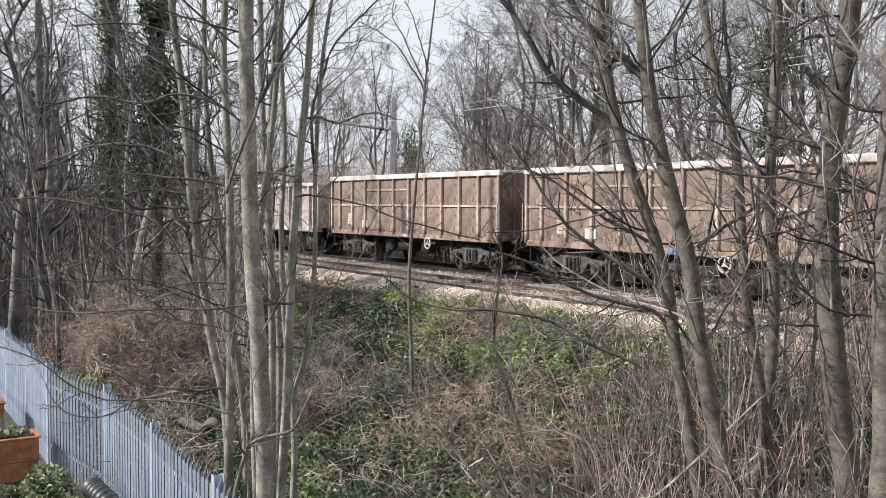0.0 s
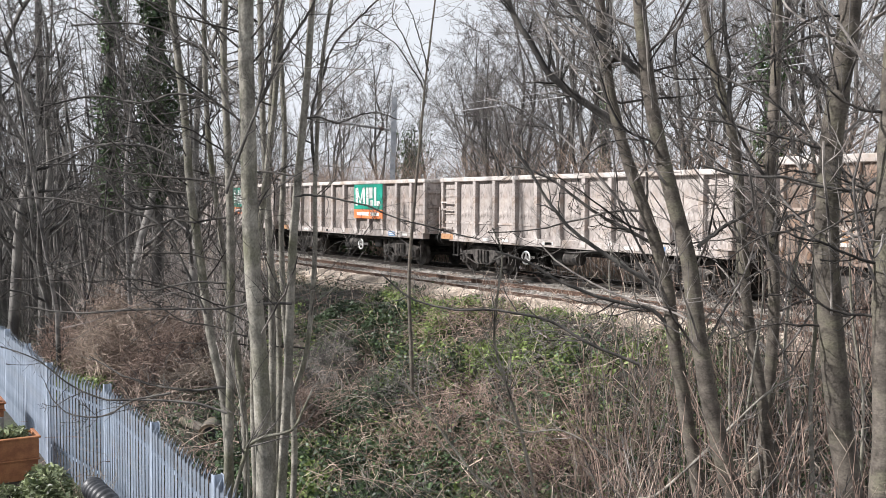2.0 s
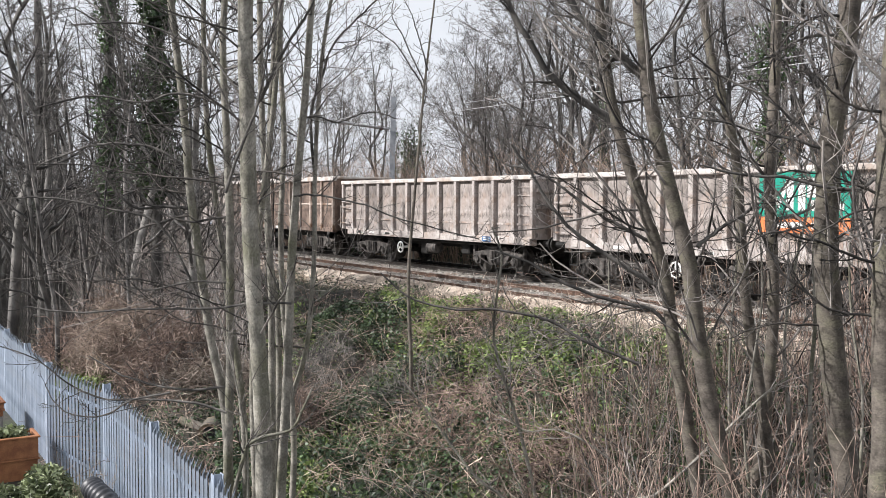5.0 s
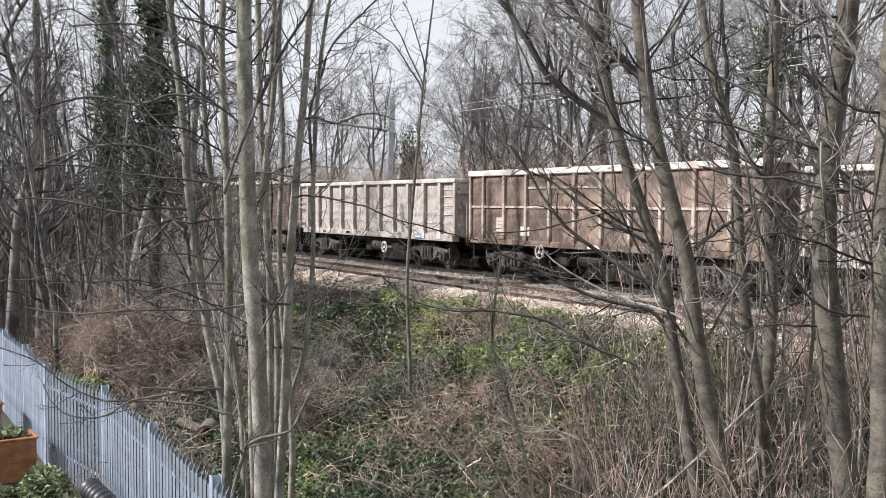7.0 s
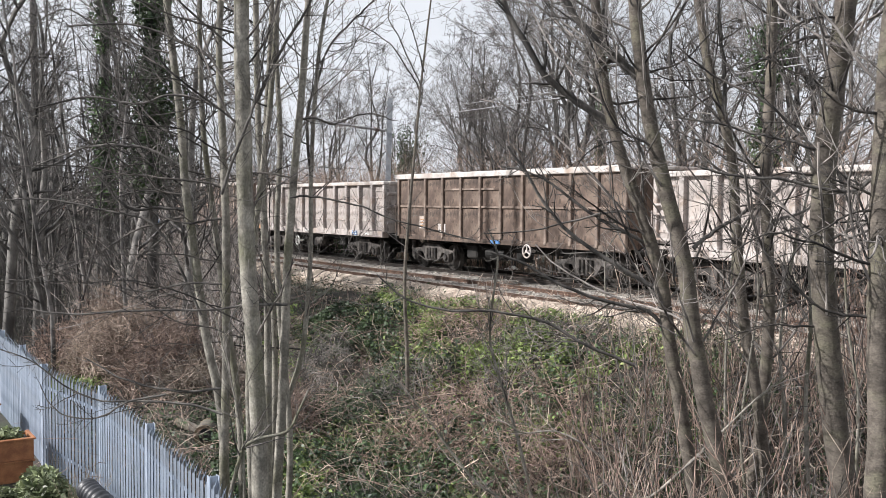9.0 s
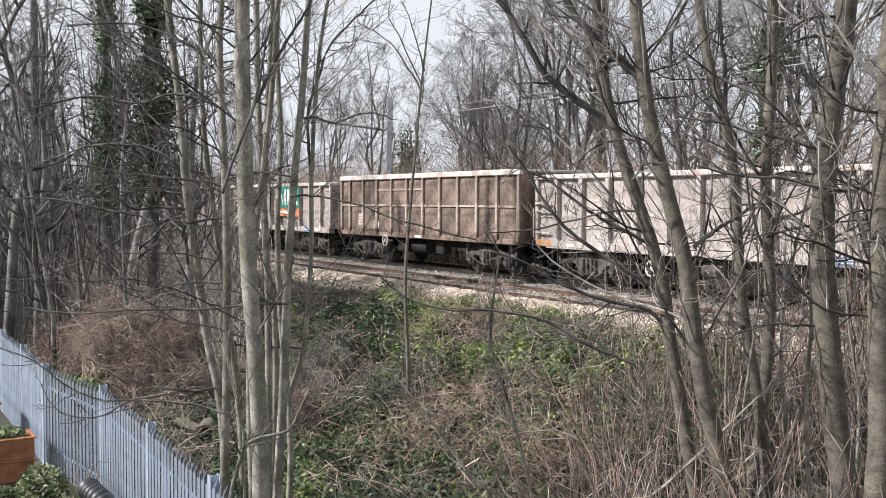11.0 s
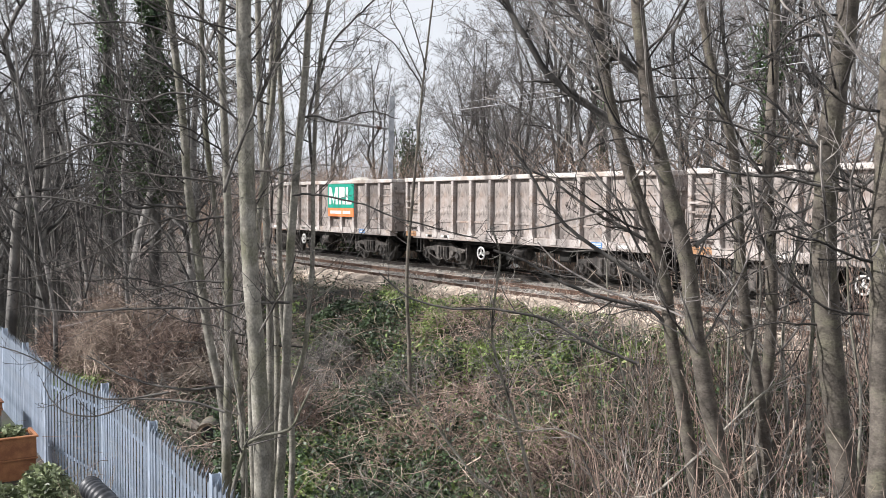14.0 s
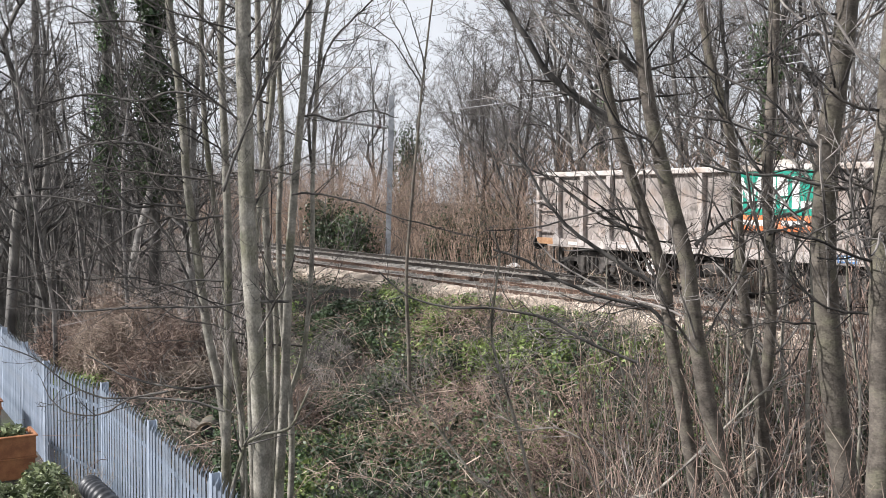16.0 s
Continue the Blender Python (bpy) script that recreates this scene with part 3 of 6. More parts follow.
    if faded:
        for k in range(4):
            part("faded_marking", boxed(0.25 + 0.16 * k, 0.36 + 0.16 * k, -pan - 0.032, -pan - 0.001, 2.78, 2.93), M_DARKMARK, w, "worn dark lettering")
    # underframe: brake cylinder, air tank, cross beams
    part("centre_sill", boxed(0.4, L - 0.4, -0.28, 0.28, 0.72, 1.17, bevel=0.02), M_UNDER, w)
    tank = (6.55, 7.45) if brake > 6 else (6.35, 6.95)
    part("air_tank", rodded((tank[0], -1.02, 0.70), (tank[1], -1.02, 0.70), 0.19, sides=16), M_BOGIE, w, "dusty grey cylindrical air tank")
    part("brake_gear", boxed(5.5, 6.0, -0.9, -0.4, 0.42, 0.95, bevel=0.05), M_UNDER, w)
    part("brake_pipe", rodded((3.3, -1.05, 0.92), (9.7, -1.05, 0.92), 0.035, sides=6), M_UNDER, w)
    part("valve_box", boxed(8.3, 8.8, -1.0, -0.6, 0.55, 0.98, bevel=0.04), M_UNDER, w)
    handwheel(w, brake, 0.64)
    bogie(w, 2.15)
    bogie(w, L - 2.15)
    if sign:
        sg = part("sign_panel", boxed(7.36, 9.68, -HALF - 0.022, -HALF - 0.002, 2.02, 2.985), M_GREEN, w, "green painted sign panel with a white emblem")
        strip = part("orange_strip", boxed(7.36, 9.68, -HALF - 0.022, -HALF - 0.002, 1.665, 2.008), M_ORANGE, w, "orange strip with thin white bars")
        for x0, x1, z0, z1 in ((7.50, 7.68, 2.16, 2.86), (8.10, 8.28, 2.16, 2.86), (8.40, 8.58, 2.16, 2.86), (8.62, 8.90, 2.44, 2.86), (8.72, 8.92, 2.16, 2.38), (9.02, 9.20, 2.16, 2.86), (9.24, 9.52, 2.16, 2.33)):
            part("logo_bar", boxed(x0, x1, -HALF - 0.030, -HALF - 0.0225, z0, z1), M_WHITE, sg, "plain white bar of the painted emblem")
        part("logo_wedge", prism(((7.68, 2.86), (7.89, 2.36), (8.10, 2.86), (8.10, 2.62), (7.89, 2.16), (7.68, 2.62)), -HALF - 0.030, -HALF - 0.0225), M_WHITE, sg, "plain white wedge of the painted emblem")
        for x0, x1 in ((7.60, 8.60), (8.74, 9.40)):
            part("lettering_bar", boxed(x0, x1, -HALF - 0.028, -HALF - 0.0225, 1.775, 1.90), M_WHITE, strip, "thin white bar on the orange strip")
    if load:
        V, Q, nx, ny = [], [], 30, 10
        for i in range(nx):
            for j in range(ny):
                x, y = 0.08 + (L - 0.16) * i / (nx - 1), -pan + 0.07 + (2 * pan - 0.14) * j / (ny - 1)
                h = 2.55 + 0.78 * math.exp(-((x - 7.6) / 1.5) ** 2) * math.exp(-(y / 0.9) ** 2) + 0.3 * math.exp(-((x - 4) / 2) ** 2)
                V.append((x, y, h + rng.uniform(-0.03, 0.03)))
        for i in range(nx - 1):
            for j in range(ny - 1):
                Q.append((i * ny + j, (i + 1) * ny + j, (i + 1) * ny + j + 1, i * ny + j + 1))
        child("stone_load", mesh_of("stone_load", V, Q, M_LOAD, True), w, "heap of pale crushed stone")
    return w


def brown_wagon(seed, plate=True, dark=False, rusty=False):
    """Taller brown bogie box wagon, 12.05 m long: ten slim ribs, two waist bars, white rim."""
    paint, rib_paint = (M_DKBROWN, M_DKRIB) if dark else (M_RUSTBROWN if rusty else M_BROWN, M_BROWNRIB)
    L, zt, zs, pan = 12.05, 3.34, 1.02, HALF - 0.09
    w = thing("box_wagon", "tall dark rusty bogie box wagon with a pale rim" if dark else "tall dusty tan-brown bogie box wagon with a pale rim", "railway wagon", "wagons of the stone train")
    shell(w, L, pan, 1.1, zt - 0.06, 0.06, paint, "dusty rusty brown steel plate side")
    for s in (-1, 1):
        part("solebar", boxed(0.1, L - 0.1, *sorted((s * (HALF - 0.25), s * (HALF - 0.03))), zs, 1.18, bevel=0.012), paint, w)
        part("top_rim", boxed(-0.02, L + 0.02, *sorted((s * (pan - 0.07), s * (HALF + 0.01))), zt - 0.18, zt, bevel=0.02), M_GREYRIM, w, "pale scuffed top rim")
        part("waist_bar", boxed(0.06, L - 0.06, *sorted((s * (pan - 0.02), s * (pan + 0.05))), 2.16, 2.225), rib_paint, w)
        part("upper_bar", boxed(3.15, 6.4, *sorted((s * (pan - 0.02), s * (pan + 0.05))), 2.74, 2.80), rib_paint, w)
    for e, x in ((0, 0), (1, L)):
        part("end_rim", boxed(x - 0.06, x + 0.06, -pan + 0.08, pan - 0.08, zt - 0.10, zt - 0.002, bevel=0.02), M_GREYRIM, w)
        for yy in (-0.8, 0.0, 0.8):
            part("end_stiffener", boxed(*((x + 0.002, x + 0.08) if e else (x - 0.08, x - 0.002)), yy - 0.05, yy + 0.05, 1.15, zt - 0.11, bevel=0.015), paint, w)
        for s in (-1, 1):
            rd = bmesh.new()
            rod(rd, (x + (0.02 if e else -0.02), s * 0.88, 1.06), (x + (0.50 if e else -0.50), s * 0.88, 1.06), 0.09, sides=12)
            rod(rd, (x + (0.50 if e else -0.50), s * 0.88, 1.06), (x + (0.56 if e else -0.56), s * 0.88, 1.06), 0.22, sides=16)
            part("buffer", rd, M_UNDER, w, "dark steel buffer")
    bm = boxed(-0.055, 0.055, -HALF, -pan - 0.001, 1.1, zt - 0.182, bevel=0.012)
    rme = bpy.data.meshes.new("rib")
    bm.to_mesh(rme)
    bm.free()
    rme.materials.append(rib_paint)
    for i in range(12):
        x = 0.09 if i == 0 else 0.82 + (L - 0.91) * (i - 1) / 10
        child("rib", rme, w, "", pose(x, 0, 0))
        child("rib", rme, w, "", pose(x, 0, 0, 0, 0, 180))
    edges = [0.09] + [0.82 + (L - 0.91) * i / 10 for i in range(11)]
    for i in range(11):
        for z0, z1 in ((1.2, 2.158), (2.227, zt - 0.185)):
            side_panel(w, edges[i] + 0.057, edges[i + 1] - 0.057, -pan - 0.003, z0, z1, paint, i * 5 + seed + int(z0))
    for x in (0.02, L - 0.02):
        part("grab_rail", rodded((x, -HALF - 0.05, 1.15), (x, -HALF - 0.05, 2.3), 0.02, sides=6), rib_paint, w)
    for s in (-1, 1):
        for x in (0.25, L - 0.6):
            part("footstep", boxed(x, x + 0.35, *sorted((s * 1.15, s * 1.36)), 0.52, 0.56), M_UNDER, w)
            part("step_hanger", boxed(x + 0.02, x + 0.06, *sorted((s * 1.30, s * 1.34)), 0.56, 1.02), M_UNDER, w)
    if plate:
        part("data_panel", boxed(1.52, 1.95, -pan - 0.034, -pan - 0.002, 1.42, 1.86), M_GREYRIM, w, "pale worn data panel")
        part("data_panel", boxed(2.75, 3.2, -pan - 0.034, -pan - 0.002, 1.32, 1.60), M_GREYRIM, w, "pale worn data panel")
        for k in range(3):
            part("panel_lettering", boxed(1.58, 1.88, -pan - 0.038, -pan - 0.0345, 1.50 + 0.11 * k, 1.54 + 0.11 * k), M_RUST, w, "reddish lettering bar")
    part("data_plate", boxed(5.9, 6.4, -HALF + 0.0, -HALF + 0.025, 1.05, 1.16), M_BLUE if seed % 2 else M_GREYRIM, w, "small data plate with unreadable lettering")
    part("centre_sill", boxed(0.4, L - 0.4, -0.28, 0.28, 0.72, 1.09, bevel=0.02), M_UNDER, w)
    part("air_tank", rodded((5.2, -0.9, 0.70), (6.2, -0.9, 0.70), 0.2, sides=14), M_UNDER, w, "cylindrical air tank")
    part("brake_gear", boxed(4.0, 4.6, -1.0, -0.4, 0.48, 0.95, bevel=0.05), M_UNDER, w)
    part("valve_box", boxed(6.8, 7.3, -1.05, -0.7, 0.5, 0.98, bevel=0.04), M_UNDER, w)
    handwheel(w, 7.8 if seed in (1, 2, 9) else 3.8, 0.88, -1.40, M_GREYRIM)
    bogie(w, 1.95)
    bogie(w, L - 1.95)
    return w


# rear end of each wagon along the line at the clip's start
TRAIN = [(brown_wagon(1), -23.27), (brown_wagon(2), -36.59), (grey_wagon(False, 3, pale=True), -50.56), (grey_wagon(True, 4, brake=7.8), -64.31), (grey_wagon(True, 5, rust=False), -77.97),
         (grey_wagon(False, 7, rust=False), -91.66), (brown_wagon(6, rusty=True), -104.43), (grey_wagon(False, 8, rust=False, brake=7.8, pale=True), -117.95), (brown_wagon(9, dark=True), -130.90),
         (grey_wagon(False, 11, pale=True), -144.60), (brown_wagon(12, rusty=True), -157.38), (grey_wagon(True, 13), -171.03), (grey_wagon(False, 15, faded=True), -184.64), (grey_wagon(True, 14, load=True), -198.32)]


def run(t):
    """How far the train has rolled at t seconds."""
    return 11.333 * t - 0.02176 * t * t


def motions():
    for w, x in TRAIN:
        walk(w, [(t, pose(x + run(t), GAUGE_Y, 0)) for t in [k * 0.5 for k in range(33)]])
    for ax, x in AXLES:
        rows = []
        for k in range(0, 481):
            rows.append((k / 30, pose(x, 0, 0.44, 0, math.degrees(run(k / 30) / 0.44) % 360, 0)))
        walk(ax, rows)

# ---------------------------------------------------------------- trees before the line
def to_ground(pts):
    p = [tuple(a) for a in pts]
    x, y, z = p[0]
    g = float(ground_z(x, y)) - 0.12
    if z > g + 0.1:
        p.insert(0, (x, y, g))
    return p


STEMS_A = (
    (0.058, 0.037, ((-11.20, 4.02, -1.44), (-11.18, 4.06, -0.04), (-11.17, 4.07, 1.74), (-11.19, 4.04, 3.10), (-11.21, 4.01, 4.04), (-11.18, 4.04, 5.10))),
    (0.063, 0.042, ((-11.47, 4.16, -1.53), (-11.50, 4.11, -0.25), (-11.59, 3.96, 0.61), (-11.67, 3.84, 1.73), (-11.72, 3.76, 2.43), (-11.76, 3.70, 3.40), (-11.82, 3.61, 4.36), (-11.86, 3.54, 5.18))),
    (0.105, 0.085, ((-10.57, 4.26, -1.38), (-10.59, 4.23, 0.03), (-10.65, 4.13, 1.76), (-10.67, 4.11, 3.00), (-10.68, 4.09, 3.98), (-10.68, 4.09, 5.01))),
    (0.066, 0.038, ((-11.03, 4.65, -1.57), (-10.99, 4.72, -0.09), (-10.95, 4.78, 1.66), (-10.91, 4.85, 2.70), (-10.86, 4.93, 3.72), (-10.80, 5.01, 5.08))),
    (0.055, 0.037, ((-11.84, 4.87, -1.76), (-11.84, 4.88, -0.25), (-11.85, 4.86, 1.62), (-11.90, 4.78, 3.31), (-11.92, 4.75, 5.35))),
    (0.051, 0.029, ((-11.83, 4.52, -1.69), (-11.86, 4.48, -0.35), (-11.94, 4.35, 0.83), (-12.02, 4.23, 2.00), (-12.09, 4.12, 3.08), (-12.11, 4.08, 4.16), (-12.11, 4.08, 5.16))),
    (0.042, 0.023, ((-12.14, 5.15, -1.58), (-12.08, 5.24, -0.48), (-11.96, 5.43, 0.29), (-11.90, 5.52, 1.59), (-11.90, 5.53, 2.74), (-11.84, 5.61, 4.24), (-11.76, 5.75, 5.21))),
    (0.050, 0.032, ((-11.57, 4.55, -1.63), (-11.59, 4.52, -0.60), (-11.59, 4.53, 0.56), (-11.56, 4.57, 1.64), (-11.49, 4.67, 2.71), (-11.43, 4.77, 3.77), (-11.38, 4.85, 5.11))),
    (0.045, 0.030, ((-11.88, 5.18, -1.86), (-11.87, 5.20, -0.75), (-11.94, 5.09, 0.78), (-11.96, 5.06, 1.98), (-11.93, 5.10, 3.10), (-11.96, 5.06, 4.22), (-11.94, 5.08, 5.25))),
    (0.045, 0.030, ((-12.10, 5.02, -1.90), (-12.07, 5.07, -0.46), (-12.08, 5.06, 0.77), (-12.15, 4.95, 1.83), (-12.13, 4.97, 3.11), (-12.10, 5.02, 4.23), (-12.08, 5.06, 5.27))),
)
STEMS_B = (
    (0.043, 0.016, ((-15.93, 9.43, -0.79), (-15.96, 9.38, 0.75), (-15.92, 9.45, 2.05), (-15.85, 9.55, 3.45), (-15.80, 9.64, 4.63), (-15.69, 9.80, 6.33))),
    (0.081, 0.051, ((-7.11, 7.82, -1.05), (-7.18, 7.70, -0.16), (-7.27, 7.56, 0.76), (-7.34, 7.46, 1.54), (-7.44, 7.29, 2.14), (-7.58, 7.08, 2.86), (-7.64, 6.98, 3.27), (-7.69, 6.90, 3.80), (-7.75, 6.82, 4.63))),
    (0.103, 0.063, ((-6.61, 7.85, -0.95), (-6.69, 7.73, -0.47), (-6.80, 7.56, 0.35), (-6.87, 7.44, 1.11), (-6.92, 7.36, 1.74), (-7.06, 7.15, 2.66), (-7.13, 7.04, 3.23), (-7.18, 6.95, 3.86), (-7.22, 6.89, 4.59))),
    (0.068, 0.044, ((-6.94, 8.82, -1.18), (-7.02, 8.69, -0.00), (-7.12, 8.54, 1.01), (-7.17, 8.46, 1.88), (-7.21, 8.40, 2.75), (-7.28, 8.29, 3.34), (-7.37, 8.15, 3.89), (-7.45, 8.03, 4.71))),
    (0.070, 0.058, ((-7.30, 8.82, -1.28), (-7.21, 8.95, -0.33), (-7.17, 9.02, 0.97), (-7.19, 8.99, 1.87), (-7.21, 8.95, 2.63), (-7.19, 8.98, 3.58), (-7.19, 8.99, 4.84))),
    (0.128, 0.100, ((-5.74, 8.47, -0.82), (-5.81, 8.35, 0.03), (-5.87, 8.26, 0.92), (-5.91, 8.20, 1.81), (-5.91, 8.20, 2.58), (-5.88, 8.25, 3.24), (-5.84, 8.31, 3.78), (-5.81, 8.36, 4.48))),
    (0.111, 0.096, ((-5.115, 7.97, -0.56), (-5.11, 7.97, 0.32), (-5.12, 7.95, 1.24), (-5.13, 7.94, 1.95), (-5.12, 7.95, 2.55), (-5.11, 7.97, 3.45), (-5.07, 8.03, 4.34))),
)

LIMBS_A = (
    (0.047, 0.028, ((-7.89, 7.34, 3.05), (-8.04, 7.11, 3.28), (-8.20, 6.85, 3.47), (-8.34, 6.63, 3.68), (-8.44, 6.47, 4.00), (-8.57, 6.28, 4.36), (-8.64, 6.16, 4.72))),
    (0.047, 0.032, ((-7.31, 7.13, 3.54), (-7.42, 6.95, 3.73), (-7.54, 6.76, 3.94), (-7.68, 6.56, 4.22), (-7.78, 6.39, 4.58))),
    (0.027, 0.015, ((-7.13, 8.15, 3.29), (-7.14, 8.14, 3.71), (-7.17, 8.08, 4.07), (-7.20, 8.05, 4.66))),
    (0.026, 0.012, ((-7.23, 7.25, 1.44), (-7.39, 7.00, 1.60), (-7.55, 6.76, 1.79), (-7.72, 6.48, 2.03), (-7.85, 6.29, 2.33), (-7.94, 6.14, 2.62), (-8.04, 5.99, 2.91))),
    (0.024, 0.012, ((-7.27, 7.56, 0.82), (-7.37, 7.40, 1.11), (-7.55, 7.12, 1.24), (-7.73, 6.84, 1.33), (-7.94, 6.51, 1.49), (-8.12, 6.24, 1.70), (-8.28, 5.98, 1.79))),
    (0.021, 0.009, ((-7.48, 7.42, 1.87), (-7.68, 7.11, 2.05), (-7.86, 6.83, 2.23), (-8.02, 6.58, 2.45), (-8.15, 6.37, 2.60), (-8.33, 6.10, 2.66))),
    (0.019, 0.009, ((-7.76, 7.53, 0.51), (-8.07, 7.06, 0.75), (-8.34, 6.64, 0.99), (-8.61, 6.22, 1.07), (-8.94, 5.69, 1.09), (-9.16, 5.35, 1.20), (-9.33, 5.08, 1.46))),
    (0.023, 0.014, ((-6.87, 7.45, 1.85), (-6.76, 7.61, 2.03), (-6.65, 7.78, 2.19), (-6.53, 7.97, 2.34))),
    (0.022, 0.011, ((-5.38, 8.66, 2.69), (-5.54, 8.41, 2.57), (-5.65, 8.23, 2.44), (-5.81, 7.98, 2.48), (-6.00, 7.69, 2.57), (-6.22, 7.35, 2.59), (-6.42, 7.03, 2.66))),
)
LIMBS_B = (
    (0.017, 0.008, ((-5.88, 8.25, 2.77), (-6.03, 8.01, 2.88), (-6.24, 7.69, 2.98), (-6.48, 7.32, 3.05), (-6.71, 6.95, 3.11))),
    (0.016, 0.008, ((-5.81, 8.17, 1.95), (-5.73, 8.31, 2.03), (-5.59, 8.51, 2.14), (-5.43, 8.76, 2.18))),
    (0.025, 0.013, ((-7.12, 8.91, 1.93), (-7.08, 8.98, 2.09), (-6.96, 9.16, 2.17), (-6.84, 9.35, 2.31))),
    (0.017, 0.008, ((-5.88, 8.26, 3.92), (-6.04, 8.00, 3.90), (-6.15, 7.82, 3.83), (-6.29, 7.61, 3.68), (-6.39, 7.45, 3.65))),
    (0.016, 0.006, ((-10.62, 3.82, -0.15), (-10.83, 3.49, -0.04), (-11.14, 3.00, -0.00), (-11.39, 2.61, 0.01), (-11.60, 2.29, 0.19), (-11.80, 1.96, 0.48), (-12.01, 1.64, 0.65))),
    (0.017, 0.007, ((-11.02, 3.94, 0.07), (-11.26, 3.56, 0.03), (-11.47, 3.22, 0.07), (-11.71, 2.85, 0.20), (-11.91, 2.55, 0.41))),
    (0.016, 0.010, ((-10.40, 4.53, 1.10), (-10.66, 4.13, 1.10), (-10.84, 3.85, 1.07), (-11.33, 3.07, 1.04), (-11.80, 2.35, 1.01), (-12.08, 1.90, 1.08))),
    (0.014, 0.007, ((-11.17, 4.07, 1.30), (-11.44, 3.64, 1.30), (-11.70, 3.24, 1.20), (-12.03, 2.73, 1.34), (-12.32, 2.27, 1.55))),
    (0.013, 0.005, ((-10.77, 3.21, 0.12), (-10.99, 2.86, 0.03), (-11.18, 2.56, -0.14), (-11.36, 2.29, -0.13), (-11.48, 2.11, 0.03), (-11.54, 2.01, 0.26))),
)
LIMBS_C = (
    (0.023, 0.010, ((-10.76, 4.16, 3.18), (-10.62, 4.36, 3.66), (-10.52, 4.53, 4.05), (-10.39, 4.73, 4.38), (-10.30, 4.87, 4.64), (-10.19, 5.04, 4.89))),
    (0.019, 0.010, ((-10.62, 3.82, 2.38), (-10.50, 3.99, 2.93), (-10.43, 4.11, 3.37), (-10.38, 4.20, 3.82), (-10.32, 4.28, 4.26))),
    (0.021, 0.010, ((-11.30, 4.05, 3.95), (-11.40, 3.89, 4.06), (-11.55, 3.66, 4.16), (-11.73, 3.38, 4.33), (-11.98, 2.98, 4.41), (-12.28, 2.52, 4.37))),
    (0.021, 0.010, ((-11.75, 3.71, 2.71), (-11.91, 3.47, 2.93), (-12.13, 3.12, 3.02), (-12.39, 2.71, 2.98), (-12.74, 2.18, 2.72))),
    (0.021, 0.010, ((-11.71, 3.79, 2.19), (-11.92, 3.46, 2.21), (-12.07, 3.22, 2.19), (-12.20, 3.02, 2.36), (-12.34, 2.79, 2.71), (-12.51, 2.53, 2.92))),
    (0.017, 0.010, ((-11.53, 3.88, 0.90), (-11.75, 3.54, 1.74), (-11.89, 3.31, 2.05), (-12.15, 2.91, 2.16), (-12.52, 2.33, 2.30), (-12.82, 1.86, 2.27))),
    (0.020, 0.010, ((-11.19, 4.03, 3.40), (-11.35, 3.79, 3.52), (-11.53, 3.51, 3.54), (-11.75, 3.17, 3.44), (-12.04, 2.71, 3.53), (-12.40, 2.14, 3.38))),
    (0.014, 0.007, ((-10.75, 4.72, 2.35), (-10.64, 4.89, 2.38), (-10.48, 5.15, 2.35), (-10.29, 5.43, 2.29), (-10.11, 5.72, 2.14), (-9.86, 6.12, 2.00), (-9.53, 6.63, 1.87))),
    (0.014, 0.007, ((-10.91, 4.85, 3.28), (-10.76, 5.07, 3.33), (-10.62, 5.30, 3.30), (-10.43, 5.59, 3.41), (-10.24, 5.88, 3.34))),
    (0.016, 0.008, ((-15.71, 9.59, 4.51), (-15.85, 9.36, 5.05), (-15.97, 9.19, 5.47), (-16.05, 9.05, 5.79), (-16.02, 9.10, 6.21))),
    (0.016, 0.008, ((-15.72, 9.58, 4.41), (-15.84, 9.38, 4.78), (-16.00, 9.14, 5.21), (-16.20, 8.83, 5.47), (-16.37, 8.56, 5.63))),
    (0.016, 0.008, ((-15.68, 9.63, 4.78), (-15.77, 9.50, 5.26), (-15.85, 9.37, 5.68), (-15.96, 9.19, 6.05))),
    (0.023, 0.011, ((-11.90, 5.53, 2.58), (-11.92, 5.49, 3.49), (-11.83, 5.63, 4.02), (-11.77, 5.72, 4.35), (-11.61, 5.98, 4.69), (-11.44, 6.24, 4.99))),
)
